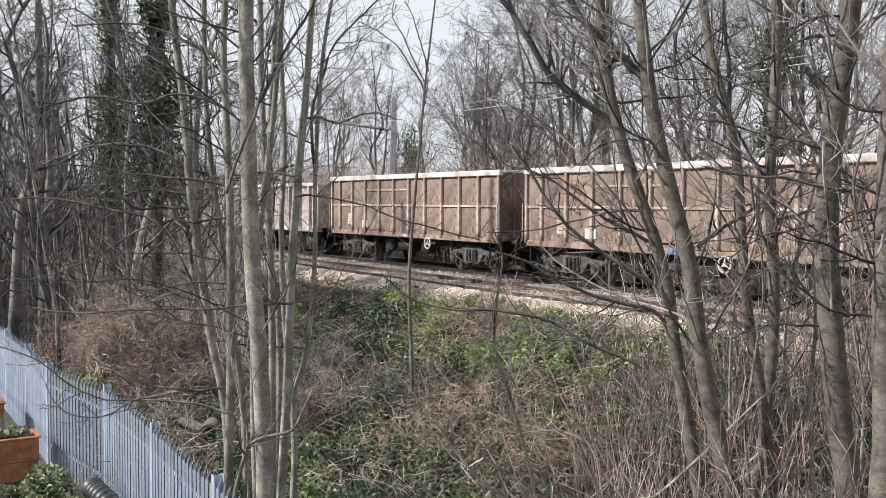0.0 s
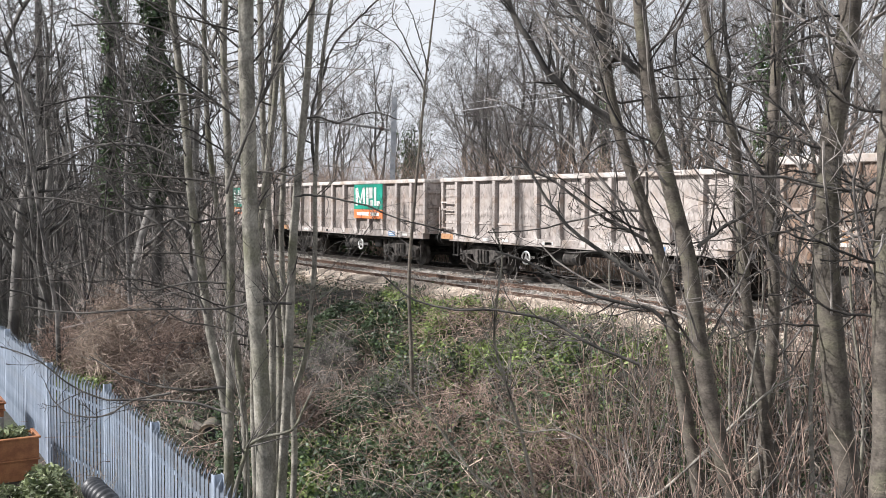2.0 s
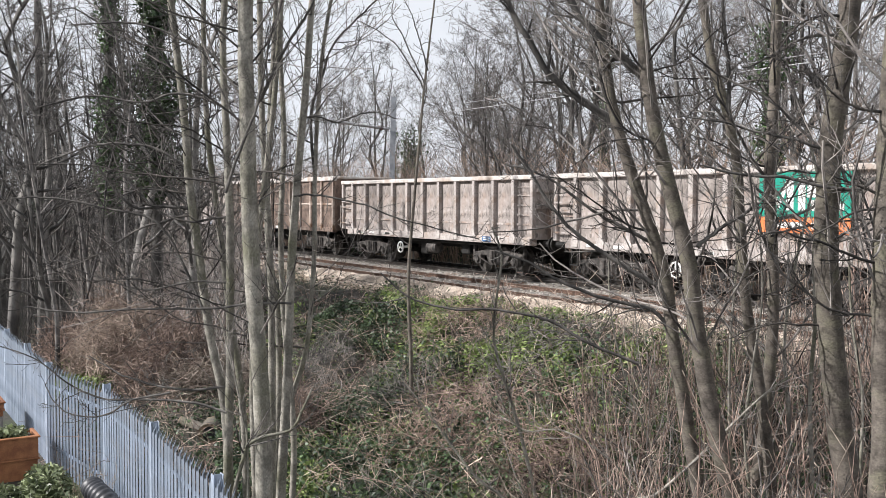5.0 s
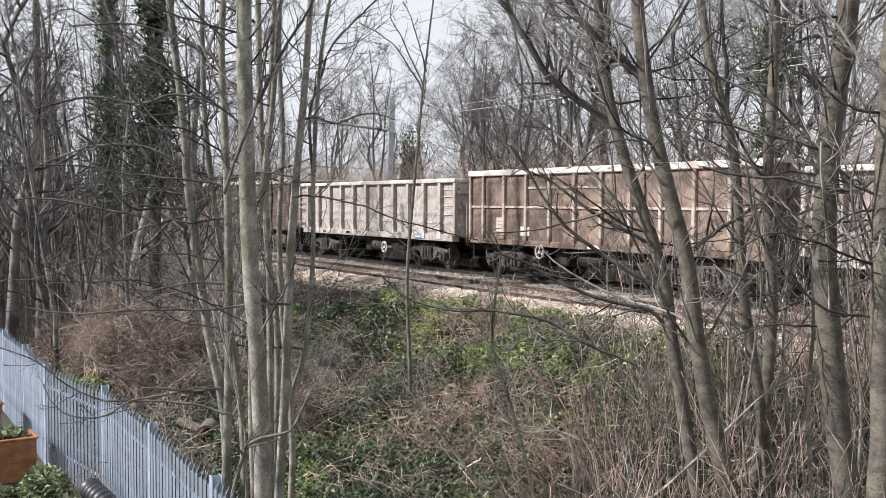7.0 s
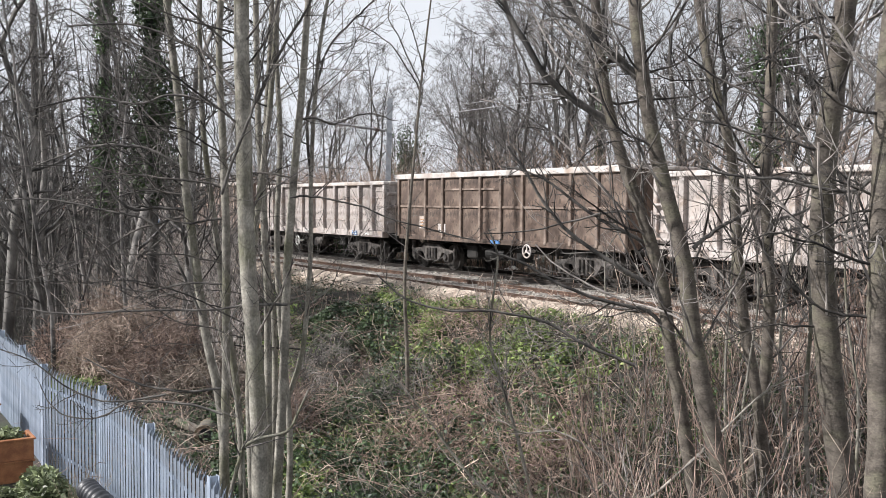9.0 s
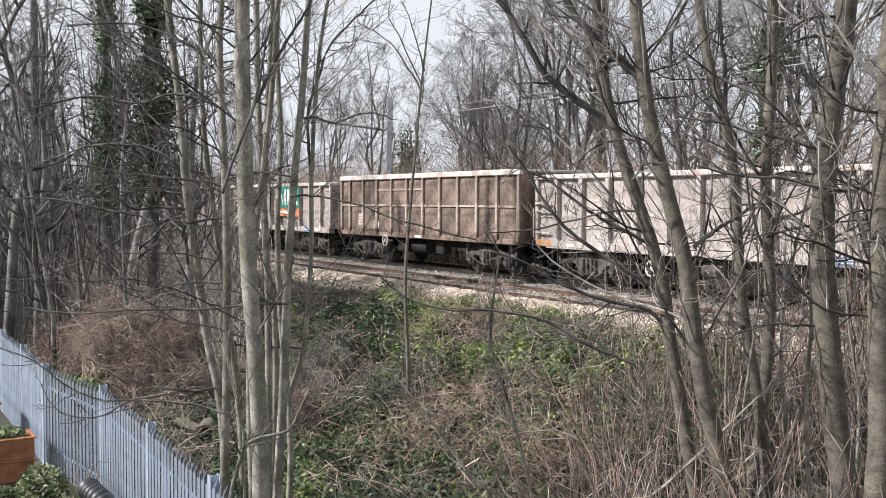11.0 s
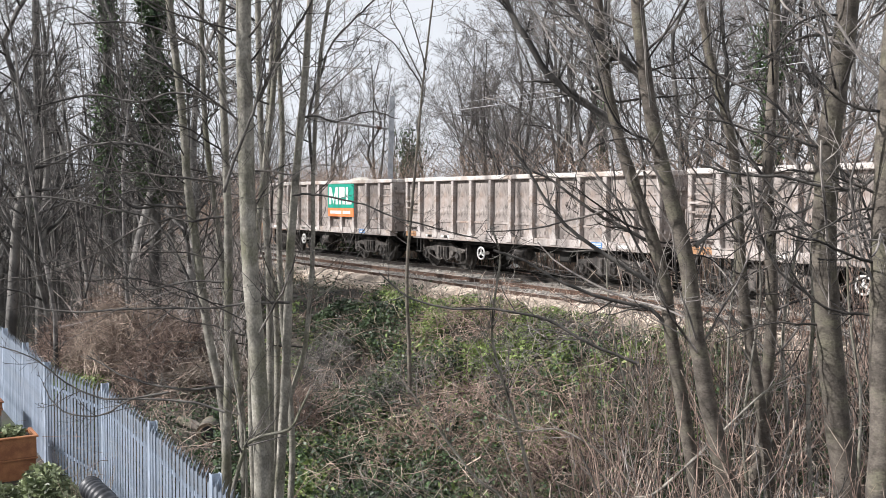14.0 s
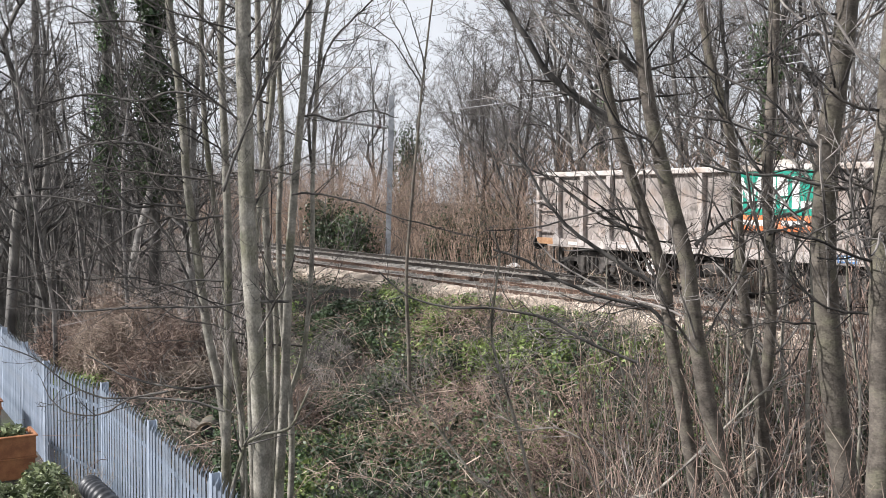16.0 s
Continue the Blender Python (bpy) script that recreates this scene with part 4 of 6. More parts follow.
SAPLINGS = (
    (0.029, 0.013, ((-10.59, 3.87, -1.30), (-10.51, 3.98, -0.68), (-10.48, 4.03, -0.52), (-10.37, 4.20, -0.42), (-10.22, 4.44, -0.35), (-10.16, 4.54, -0.16), (-10.08, 4.65, 0.14))),
    (0.016, 0.006, ((-10.49, 4.02, -0.55), (-10.51, 3.98, -0.25), (-10.55, 3.92, 0.14), (-10.61, 3.83, 0.60), (-10.66, 3.74, 1.03))),
    (0.029, 0.011, ((-9.86, 7.78, -1.75), (-9.97, 7.61, -0.85), (-10.08, 7.44, -0.17), (-10.18, 7.28, 0.50), (-10.16, 7.31, 1.09), (-10.13, 7.36, 1.61), (-10.20, 7.25, 1.97))),
    (0.019, 0.006, ((-8.86, 6.56, -1.26), (-9.04, 6.28, -0.93), (-9.21, 6.01, -0.53), (-9.39, 5.74, -0.07), (-9.56, 5.46, 0.33))),
    (0.015, 0.006, ((-7.65, 7.52, -1.11), (-7.82, 7.26, -0.60), (-8.12, 6.78, -0.22), (-8.36, 6.42, -0.22), (-8.53, 6.16, 0.03))),
    (0.021, 0.009, ((-7.39, 7.00, -0.98), (-7.21, 7.29, -0.76), (-6.94, 7.71, -0.29), (-6.65, 8.15, 0.24), (-6.46, 8.45, 0.51))),
    (0.018, 0.007, ((-8.99, 9.14, -1.80), (-9.09, 8.98, -0.78), (-9.23, 8.76, -0.11), (-9.35, 8.57, 0.79), (-9.38, 8.54, 1.60), (-9.28, 8.69, 1.96))),
    (0.024, 0.010, ((-7.79, 9.16, -1.47), (-7.83, 9.09, -0.33), (-7.84, 9.09, 0.63), (-7.81, 9.14, 1.64), (-7.82, 9.11, 2.39))),
    (0.026, 0.013, ((-7.10, 9.31, -1.32), (-7.12, 9.27, -0.22), (-7.16, 9.21, 0.69), (-7.12, 9.29, 1.47), (-7.05, 9.39, 2.12), (-6.99, 9.49, 2.63))),
    (0.026, 0.015, ((-6.33, 8.67, -0.99), (-6.36, 8.61, 0.24), (-6.34, 8.64, 1.07), (-6.36, 8.62, 1.84), (-6.33, 8.65, 2.43), (-6.40, 8.55, 2.95))),
    (0.022, 0.009, ((-7.01, 8.52, -1.15), (-7.06, 8.45, -0.23), (-7.02, 8.51, 0.52), (-6.97, 8.58, 1.26), (-7.00, 8.55, 2.01))),
    (0.020, 0.008, ((-5.83, 8.70, -0.86), (-5.82, 8.71, 0.32), (-5.89, 8.61, 1.12), (-5.91, 8.57, 1.91), (-5.85, 8.66, 2.59))),
)


def stem_line(pts, r0, r1, n, rng, root=True):
    line = smooth_line(to_ground(pts) if root else pts, n)
    line[1:-1] += rng.normal(size=(n - 2, 3)) * min(r0 * 0.03, 0.004)
    R = np.linspace(r0, r1, n) * (1 + rng.normal(size=n) * 0.012)
    if root:
        R[:2] *= (1.15, 1.05)
    return line, R


def hero_tree(k, r0, r1, pts, material, label, kids, crown_mat, seed):
    """A tree whose stem runs up out of sight: trunk, bigger limbs, and a crown of thin branches and twigs."""
    rng = np.random.default_rng(seed)
    line, R = stem_line(pts, r0, r1, 30, rng)
    top = line[-1]
    d = (line[-1] - line[-4]) / np.linalg.norm(line[-1] - line[-4])
    more = [top + d * s + np.array([0.05 * math.sin(3 * s + k), 0.05 * math.cos(2 * s + k), 0.02 * s]) for s in (0.8, 1.7, 2.7, 3.6)]
    line = np.vstack([line, more])
    R = np.concatenate([R, np.linspace(r1, r1 * 0.3, 5)[1:]])
    t = thing("tree", label, "tree", "bare trees before the line")
    child("trunk", quads_mesh("trunk", *tubes(line[None], R[None], 14), material, True), t)
    P1, R1 = sprout(rng, line[None], R[None], kids, 0.32, 0.98, 52, 0.22, 9, 0.5, 0.12, 0.26, 0.35, 0.3)
    R1 = np.clip(R1, 0.0045, 0.013)
    lots = [tubes(P1, R1, 5)]
    P2, R2 = sprout(rng, P1, R1, 7, 0.12, 1.0, 45, 0.5, 6, 0.35, 0.14, 0.6, 0.45)
    lots.append(tubes(P2, np.maximum(R2, 0.0028), 4))
    P3, R3 = sprout(rng, P2, R2, 4, 0.2, 1.0, 42, 0.5, 3, 0.3, 0.16, 0.65, 0.6)
    lots.append(tubes(P3, np.maximum(R3, 0.002), 3))
    child("crown", quads_mesh("crown", *joined(*lots), crown_mat, True), t, "thin bare branches and twigs")
    return t


LB = ("tall slim tree with smooth pale grey bark", "bare tree with grey-brown bark and tangled twigs")
HEROES = []
for k, (r0, r1, pts) in enumerate(STEMS_A):
    HEROES.append(hero_tree(k, r0, r1, pts, M_BARK_PALE, LB[0], (12, 12, 10, 12, 11, 10, 16, 8, 8, 8)[k], M_TWIG, 40 + k))
for k, (r0, r1, pts) in enumerate(STEMS_B):
    HEROES.append(hero_tree(k, r0, r1, pts, M_BARK, LB[1], (12, 20, 18, 20, 20, 26, 18)[k], M_TWIG, 160 + k))


def limb(k, r0, r1, pts, parent):
    """A long crooked branch with its twigs, as a part of its tree."""
    rng = np.random.default_rng(200 + k)
    line, R = stem_line(pts, r0, r1, 26, rng, False)
    line[1:] += np.cumsum(rng.normal(size=(25, 3)) * 0.006, axis=0)
    R = np.maximum(R, 0.004)
    P1, R1 = sprout(rng, line[None], R[None], 13, 0.1, 1.0, 48, 0.22, 6, 0.3, 0.15, 0.6, 0.4, 0.3)
    P2, R2 = sprout(rng, P1, R1, 4, 0.2, 1.0, 45, 0.5, 4, 0.25, 0.17, 0.65, 0.5)
    lots = (tubes(line[None], R[None], 7), tubes(P1, np.maximum(R1, 0.003), 4), tubes(P2, np.maximum(R2, 0.002), 3))
    child("limb", quads_mesh("limb", *joined(*lots), M_BARK_DARK, True), parent, "long crooked dark branch")


OWNERS_A = (11, 12, 13, 11, 11, 11, 12, 12, 16)
OWNERS_B = (15, 15, 14, 15, 0, 1, 3, 0, 1)
OWNERS_C = (2, 0, 0, 1, 1, 1, 0, 3, 3, 10, 10, 10, 6)
for rows, own in ((LIMBS_A, OWNERS_A), (LIMBS_B, OWNERS_B), (LIMBS_C, OWNERS_C)):
    for k, (r0, r1, pts) in enumerate(rows):
        limb(k + own[0] * 10, r0, r1, pts, HEROES[own[k]])

RIGHT = np.array([math.sin(TH), math.cos(TH), 0.0])     # across the view
DEEP = np.array([-math.cos(TH), math.sin(TH), 0.0])     # away from the window


def side_limbs(tree, pts, seed, n, z0, z1, way, length, rise, r):
    """Long wavering side branches that leave a stem to one side, with knobbly twigs; each is a part of its tree."""
    rng = np.random.default_rng(seed)
    p = np.array(pts)
    order = np.argsort(p[:, 2])
    for k in range(n):
        z = rng.uniform(z0, z1)
        base = np.array([np.interp(z, p[order, 2], p[order, 0]), np.interp(z, p[order, 2], p[order, 1]), z])
        base[2] = min(z, p[order, 2][-1] + 1.5)
        sgn = way if way else rng.choice((-1.0, 1.0))
        v = RIGHT * sgn + DEEP * rng.uniform(-0.45, 0.45) + np.array([0, 0, rng.uniform(*rise)])
        v /= np.linalg.norm(v)
        L, m = length * rng.uniform(0.55, 1.2), 15
        line = [base]
        bend = rng.normal(size=3) * 0.03 + np.array([0, 0, -0.012])
        for j in range(m - 1):
            v = v + rng.normal(size=3) * np.array([0.10, 0.10, 0.15]) + bend
            v /= np.linalg.norm(v)
            line.append(line[-1] + v * L / (m - 1))
        line = np.array(line)[None]
        R = r * rng.uniform(0.65, 1.2) * np.linspace(1, 0.32, m)[None]
        P1, R1 = sprout(rng, line, R, 11, 0.12, 1.0, 48, 0.30, 7, 0.25, 0.17, 0.62, 0.45, 0.4)
        P2, R2 = sprout(rng, P1, R1, 4, 0.15, 1.0, 46, 0.45, 4, 0.25, 0.2, 0.7, 0.6)
        P3, R3 = sprout(rng, P2, R2, 2, 0.3, 1.0, 42, 0.5, 3, 0.2, 0.2, 0.8, 0.7)
        lots = (tubes(line, R, 7), tubes(P1, np.maximum(R1, 0.0036), 4), tubes(P2, np.maximum(R2, 0.0026), 3), tubes(P3, np.maximum(R3, 0.002), 3))
        child("limb", quads_mesh("limb", *joined(*lots), M_LIMB, True), tree, "long wavering side branch coloured dark as in shade")


for k, (r0, r1, pts) in enumerate(STEMS_A):
    side_limbs(HEROES[k], pts, 700 + k, (4, 5, 3, 2, 3, 4, 2, 2, 2, 2)[k], 0.2, 5.4, -1, 2.7, (-0.05, 0.55), 0.0125)
for k, (r0, r1, pts) in enumerate(STEMS_B[1:]):
    side_limbs(HEROES[len(STEMS_A) + 1 + k], pts, 740 + k, (3, 3, 3, 3, 5, 6)[k], 1.0, 4.6, 0 if k < 4 else -1, 1.35, (-0.15, 0.45), 0.013)

for k, (r0, r1, pts) in enumerate(SAPLINGS):
    rng = np.random.default_rng(300 + k)
    line, R = stem_line(pts, r0, r1, 22, rng)
    t = thing("sapling", "thin bare pale brown sapling among the brambles", "sapling", "saplings on the bank")
    child("stem", quads_mesh("stem", *tubes(line[None], R[None], 7), M_BARK_PALE, True), t)
    P1, R1 = sprout(rng, line[None], R[None], 16, 0.3, 1.0, 42, 0.25, 6, 0.4, 0.13, 0.55, 0.4)
    P2, R2 = sprout(rng, P1, R1, 4, 0.2, 1.0, 40, 0.5, 4, 0.3, 0.15, 0.65, 0.5)
    child("twig_crown", quads_mesh("twigs", *joined(tubes(P1, np.maximum(R1, 0.003), 4), tubes(P2, np.maximum(R2, 0.002), 3)), M_TWIG, True), t)


# ---------------------------------------------------------------- woods: a few built trees, then copies
def wood_tree(seed, H, r, kids, spread, up, name, label, group, bark, twig, fork=False, low=0.3, last=3, minr=0.006):
    rng = np.random.default_rng(seed)
    pts = [(0, 0, -0.3)]
    for i in range(1, 7):
        pts.append((rng.normal() * 0.10 * i, rng.normal() * 0.10 * i, H * i / 6))
    line = smooth_line(pts, 16)
    R = r * np.linspace(1.15, 0.16, 16)
    t = thing(name, label, "tree", group)
    lots = [tubes(line[None], R[None], 8)]
    P, Q = line[None], R[None]
    if fork:
        F1, FR = sprout(rng, P, Q, 3, 0.15, 0.4, 18, 0.75, 12, 0.5, 0.06, 0.75, 0.2, 0.2)
        lots.append(tubes(F1, FR, 6))
    child("trunk", quads_mesh("trunk", *joined(*lots), bark, True), t)
    P1, R1 = sprout(rng, P, Q, kids, low, 0.98, 54, spread, 8, up, 0.10, 0.5, 0.25, 0.55)
    if fork:
        P1b, R1b = sprout(rng, F1, FR, kids // 3, 0.25, 1.0, 42, spread * 0.9, 8, up, 0.10, 0.5, 0.25, 0.5)
        P1, R1 = np.concatenate([P1, P1b]), np.concatenate([R1, R1b])
    P2, R2 = sprout(rng, P1, R1, 6, 0.15, 1.0, 40, 0.48, 6, up * 0.7, 0.12, 0.6, 0.4, 0.4)
    P3, R3 = sprout(rng, P2, R2, 5, 0.15, 1.0, 38, 0.5, 3, up * 0.6, 0.14, 0.65, 0.5, 0.3)
    lots = [tubes(P1, np.maximum(R1, minr * 1.6), 5), tubes(P2, np.maximum(R2, minr * 1.2), 3), tubes(P3, np.maximum(R3, minr), 3)]
    if last:
        P4, R4 = sprout(rng, P3, R3, last, 0.2, 1.0, 36, 0.6, 2, up * 0.5, 0.15, 0.7, 0.6, 0.2)
        lots.append(tubes(P4, np.maximum(R4, minr * 0.8), 3))
    child("crown", quads_mesh("crown", *joined(*lots), twig, True), t, "bare branches and fine twigs")
    return t


def place(x, y, turn, size, lean=0.0):
    return pose(x, y, float(ground_z(x, y)), lean, 0, turn) @ Matrix.Diagonal((size, size, size, 1))


rng = random.Random(11)
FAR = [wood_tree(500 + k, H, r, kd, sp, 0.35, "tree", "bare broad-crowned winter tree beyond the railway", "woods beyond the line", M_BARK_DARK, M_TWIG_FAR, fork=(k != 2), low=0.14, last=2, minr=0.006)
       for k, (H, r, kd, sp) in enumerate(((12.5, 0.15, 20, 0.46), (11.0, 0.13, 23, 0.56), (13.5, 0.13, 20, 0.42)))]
spots = []
for x, y in ((-31, 26.5), (-27.5, 29), (-24, 25.5), (-21, 27.5), (-17.5, 25), (-14.5, 27), (-11, 25.5), (-7.5, 26.5), (-33, 31), (-25, 32), (-18, 30.5), (-10, 30),
             (-35, 37), (-22, 37), (-37, 28.5)):
    spots.append((x + rng.uniform(-0.7, 0.7), y + rng.uniform(-0.7, 0.7), rng.uniform(0.82, 1.05)))
for u, d, s in ((0.025, 52, 0.9), (0.055, 47, 0.95), (0.085, 45, 1.0), (0.118, 43, 1.0), (0.045, 58, 1.1), (0.15, 46, 1.1), (-0.075, 64, 0.95), (0.075, 38.5, 0.72), (0.115, 37.5, 0.66), (0.04, 42, 0.62)):
    spots.append((u * d * math.sin(TH) - d * math.cos(TH), u * d * math.cos(TH) + d * math.sin(TH), s))
for x, y, s in ((-66, 38, 0.85), (-72, 44, 1.0), (-80, 40, 1.0), (-62, 46, 0.8), (-58, 42, 0.72), (-90, 44, 1.05), (-84, 34, 0.95), (-74, 31, 0.9), (-95, 36, 1.0), (-64, 30, 0.62), (-88, 28, 0.85)):
    spots.append((x, y, s))
for k, (x, y, s) in enumerate(spots):
    if k < 3:
        FAR[k].matrix_basis = place(x, y, rng.uniform(0, 360), s, rng.uniform(-4, 4))
    else:
        copy_thing(FAR[k % 3], place(x, y, rng.uniform(0, 360), s * rng.uniform(0.92, 1.08), rng.uniform(-4, 4)))

NEAR = [wood_tree(520 + k, H, r, kd, 0.26, 0.45, "tree", "slim dark bare tree in the crowded wood", "wood along the fence", M_BARK_WOOD, M_TWIG_DARK, fork=(k == 1), low=0.18, last=2, minr=0.0055)
        for k, (H, r, kd) in enumerate(((12.5, 0.14, 22), (11.5, 0.11, 20), (13.5, 0.17, 20)))]
spots = []
for depth in (17, 20, 23, 26, 29, 33, 37, 42, 48, 55, 62):
    for col in range(4):
        u = -0.47 + 0.066 * col + rng.uniform(-0.02, 0.02)
        d = depth + rng.uniform(-1.5, 1.5)
        x, y = u * d * math.sin(TH) - d * math.cos(TH), u * d * math.cos(TH) + d * math.sin(TH)
        if y > 4.2 and y < 13 and not (depth < 26 and u > -0.42):
            spots.append((x, y))
for k, (x, y) in enumerate(spots):
    m = place(x, y, rng.uniform(0, 360), rng.uniform(0.8, 1.12), rng.uniform(-5, 5))
    if k < 3:
        NEAR[k].matrix_basis = m
    else:
        copy_thing(NEAR[k % 3], m)


def ivy_sleeve(x, y, z0, z1, r, n, seed, lean=(0, 0)):
    """An ivy-clad trunk."""
    rg = np.random.default_rng(seed)
    t = thing("ivy_tree", "tall trunk wrapped in dark green ivy", "tree", "ivy-clad trunks")
    line = smooth_line([(x, y, float(ground_z(x, y)) - 0.2), (x + lean[0] * 0.4, y + lean[1] * 0.4, 4), (x + lean[0], y + lean[1], 11.5)], 14)
    child("trunk", quads_mesh("trunk", *tubes(line[None], np.linspace(0.2, 0.09, 14)[None], 8), M_BARK_DARK, True), t)
    P1, R1 = sprout(rg, line[None], np.linspace(0.2, 0.09, 14)[None], 16, 0.3, 1, 55, 0.16, 7, 0.3, 0.12, 0.3, 0.3)
    P2, R2 = sprout(rg, P1, R1, 5, 0.2, 1, 42, 0.5, 5, 0.2, 0.15, 0.6, 0.4)
    child("crown", quads_mesh("branches", *joined(tubes(P1, R1, 4), tubes(P2, np.maximum(R2, 0.006), 3)), M_TWIG, True), t)
    z = rg.uniform(z0, z1, n)
    rad = r * (0.55 + 0.45 * np.sin(z * 1.9 + seed) * np.sin(z * 0.8)) * np.abs(rg.normal(0.75, 0.35, n))
    a = rg.uniform(0, 2 * np.pi, n)
    cx = np.interp(z, line[:, 2], line[:, 0]) + rad * np.cos(a)
    cy = np.interp(z, line[:, 2], line[:, 1]) + rad * np.sin(a)
    child("ivy", quads_mesh("ivy", *leaves(rg, np.stack([cx, cy, z], axis=1), 0.11, 0.2, 1.2), M_IVY), t, "glossy dark green ivy leaves")


ivy_sleeve(*at_sight(-0.300, 27), 2.0, 8.6, 0.78, 8000, 1, (-0.9, 0.3))
ivy_sleeve(*at_sight(-0.348, 29), 1.2, 8.6, 0.48, 4200, 2, (0.1, 0))
ivy_sleeve(*at_sight(-0.418, 33), -1.8, 2.6, 0.32, 1500, 3, (-0.6, 0))
ivy_sleeve(*at_sight(0.330, 31), 3.0, 8.0, 0.75, 3200, 4, (0.3, 0))
ivy_sleeve(*at_sight(0.160, 42), 1.0, 9.0, 0.5, 2000, 5, (0.1, 0.2))

# ---------------------------------------------------------------- scrub and undergrowth
def canes(name, label, cat, rg, X, Y, H, bend, r, n, sides, material, twigs=0, droop=0.0, angle=38, reach=0.26):
    """Many thin stems, standing or arching, as one lot."""
    N = len(X)
    Z = ground_z(X, Y) - 0.05
    a = rg.uniform(0, 2 * np.pi, N)
    d0 = np.stack([np.cos(a), np.sin(a), np.zeros(N)], axis=1)
    s = np.linspace(0, 1, n)[None, :, None]
    H = H[:, None, None]
    P = np.stack([X, Y, Z], axis=1)[:, None] + d0[:, None] * (H * bend * s ** 1.6 * rg.uniform(0.3, 1.4, N)[:, None, None])
    P = P + np.array([0, 0, 1.0]) * (H * (s - droop * s ** 2.2 * rg.uniform(0.4, 1.2, N)[:, None, None]))
    P[:, 1:] += rg.normal(size=(N, n - 1, 3)) * (H * 0.018)
    R = r * rg.uniform(0.5, 1.2, N)[:, None] * np.linspace(1, 0.4, n)[None]
    lots = [tubes(P, R, sides)]
    if twigs:
        P1, R1 = sprout(rg, P, R, twigs, 0.25, 1, angle, reach, 2, 0.3, 0.15, 0.7, 0.5)
        lots.append(tubes(P1, R1, 3))
    return tagged(new(name, quads_mesh(name, *joined(*lots), material, True)), label, cat, kind="stuff")


rg = np.random.default_rng(77)
N = 5400
canes("scrub", "tan leafless scrub stems beyond the tracks", "scrub", rg, rg.uniform(-85, -8, N), 22.4 + 4.0 * rg.uniform(0, 1, N) ** 1.4, rg.uniform(2.2, 5.8, N), 0.55, 0.010, 4, 3, M_SCRUB, 6, 0.12, 60, 0.3)
N = 900
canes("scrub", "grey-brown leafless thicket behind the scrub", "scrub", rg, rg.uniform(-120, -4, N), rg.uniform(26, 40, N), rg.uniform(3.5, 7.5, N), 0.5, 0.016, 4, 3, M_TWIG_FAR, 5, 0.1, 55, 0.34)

N = 2600
u, d = rg.uniform(-0.48, -0.2, N), rg.uniform(24, 60, N)
X, Y = u * d * math.sin(TH) - d * math.cos(TH), u * d * math.cos(TH) + d * math.sin(TH)
ok = (Y > 4.5) & (Y < 13)
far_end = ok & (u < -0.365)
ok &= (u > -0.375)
canes("underwood", "tangled pinkish-grey leafless underwood among the trees, coloured as sunlit", "underwood", rg, X[ok], Y[ok], rg.uniform(1.0, 4.2, ok.sum()), 0.4, 0.017, 6, 3, M_UNDERWOOD, 7, 0.15, 50)
# far end takes the darker twig copy in place of the pale underwood
canes("underwood", "dark leafless underwood at the far end of the fence", "underwood", rg, X[far_end], Y[far_end], rg.uniform(0.6, 2.6, far_end.sum()), 0.5, 0.014, 6, 3, M_TWIG_DARK, 6, 0.2, 50)
# tall dense wood behind, as one lot of slender stems with swept twigs
N = 115
X, Y = rg.uniform(-110, 2, N), rg.uniform(28, 52, N)
fw, rt = -X * math.cos(TH) + Y * math.sin(TH), X * math.sin(TH) + Y * math.cos(TH)
H = rg.uniform(7.5, 12.5, N)
gap = (rt / fw > -0.125) & (rt / fw < 0.012)
H[gap] = rg.uniform(3.5, 7.0, gap.sum())
lean = rg.normal(size=(N, 2)) * 0.17
sz = np.linspace(0, 1, 7)
P = np.stack([X[:, None] + lean[:, :1] * H[:, None] * sz ** 1.5, Y[:, None] + lean[:, 1:] * H[:, None] * sz ** 1.5, ground_z(X, Y)[:, None] + H[:, None] * sz], axis=2)
P[:, 1:] += rg.normal(size=(N, 6, 3)) * 0.14
R = 0.075 * rg.uniform(0.4, 1.2, N)[:, None] * np.linspace(1, 0.12, 7)[None]
P1, R1 = sprout(rg, P, R, 12, 0.15, 1.0, 54, 0.3, 4, 0.5, 0.16, 0.45, 0.4, 0.5)
P2, R2 = sprout(rg, P1, R1, 5, 0.15, 1.0, 46, 0.5, 2, 0.4, 0.1, 0.6, 0.6, 0.3)
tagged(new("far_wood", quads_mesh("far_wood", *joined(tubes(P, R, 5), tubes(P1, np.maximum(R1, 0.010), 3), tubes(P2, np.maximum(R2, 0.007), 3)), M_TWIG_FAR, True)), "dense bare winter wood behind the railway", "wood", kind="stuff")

# slender crowded stems of the wood along the fence
N = 120
d, u = rg.uniform(24, 66, N), rg.uniform(-0.50, -0.31, N)
X, Y = u * d * math.sin(TH) - d * math.cos(TH), u * d * math.cos(TH) + d * math.sin(TH)
ok = (Y > 4.6) & (Y < 13.2)
X, Y, N = X[ok], Y[ok], int(ok.sum())
H = rg.uniform(7.0, 13.0, N)
lean = rg.normal(size=(N, 2)) * 0.08 + np.array([-0.05, 0.0])
P = np.stack([X[:, None] + lean[:, :1] * H[:, None] * sz ** 1.3, Y[:, None] + lean[:, 1:] * H[:, None] * sz ** 1.3, ground_z(X, Y)[:, None] - 0.1 + H[:, None] * sz], axis=2)
P[:, 1:] += rg.normal(size=(N, 6, 3)) * 0.07
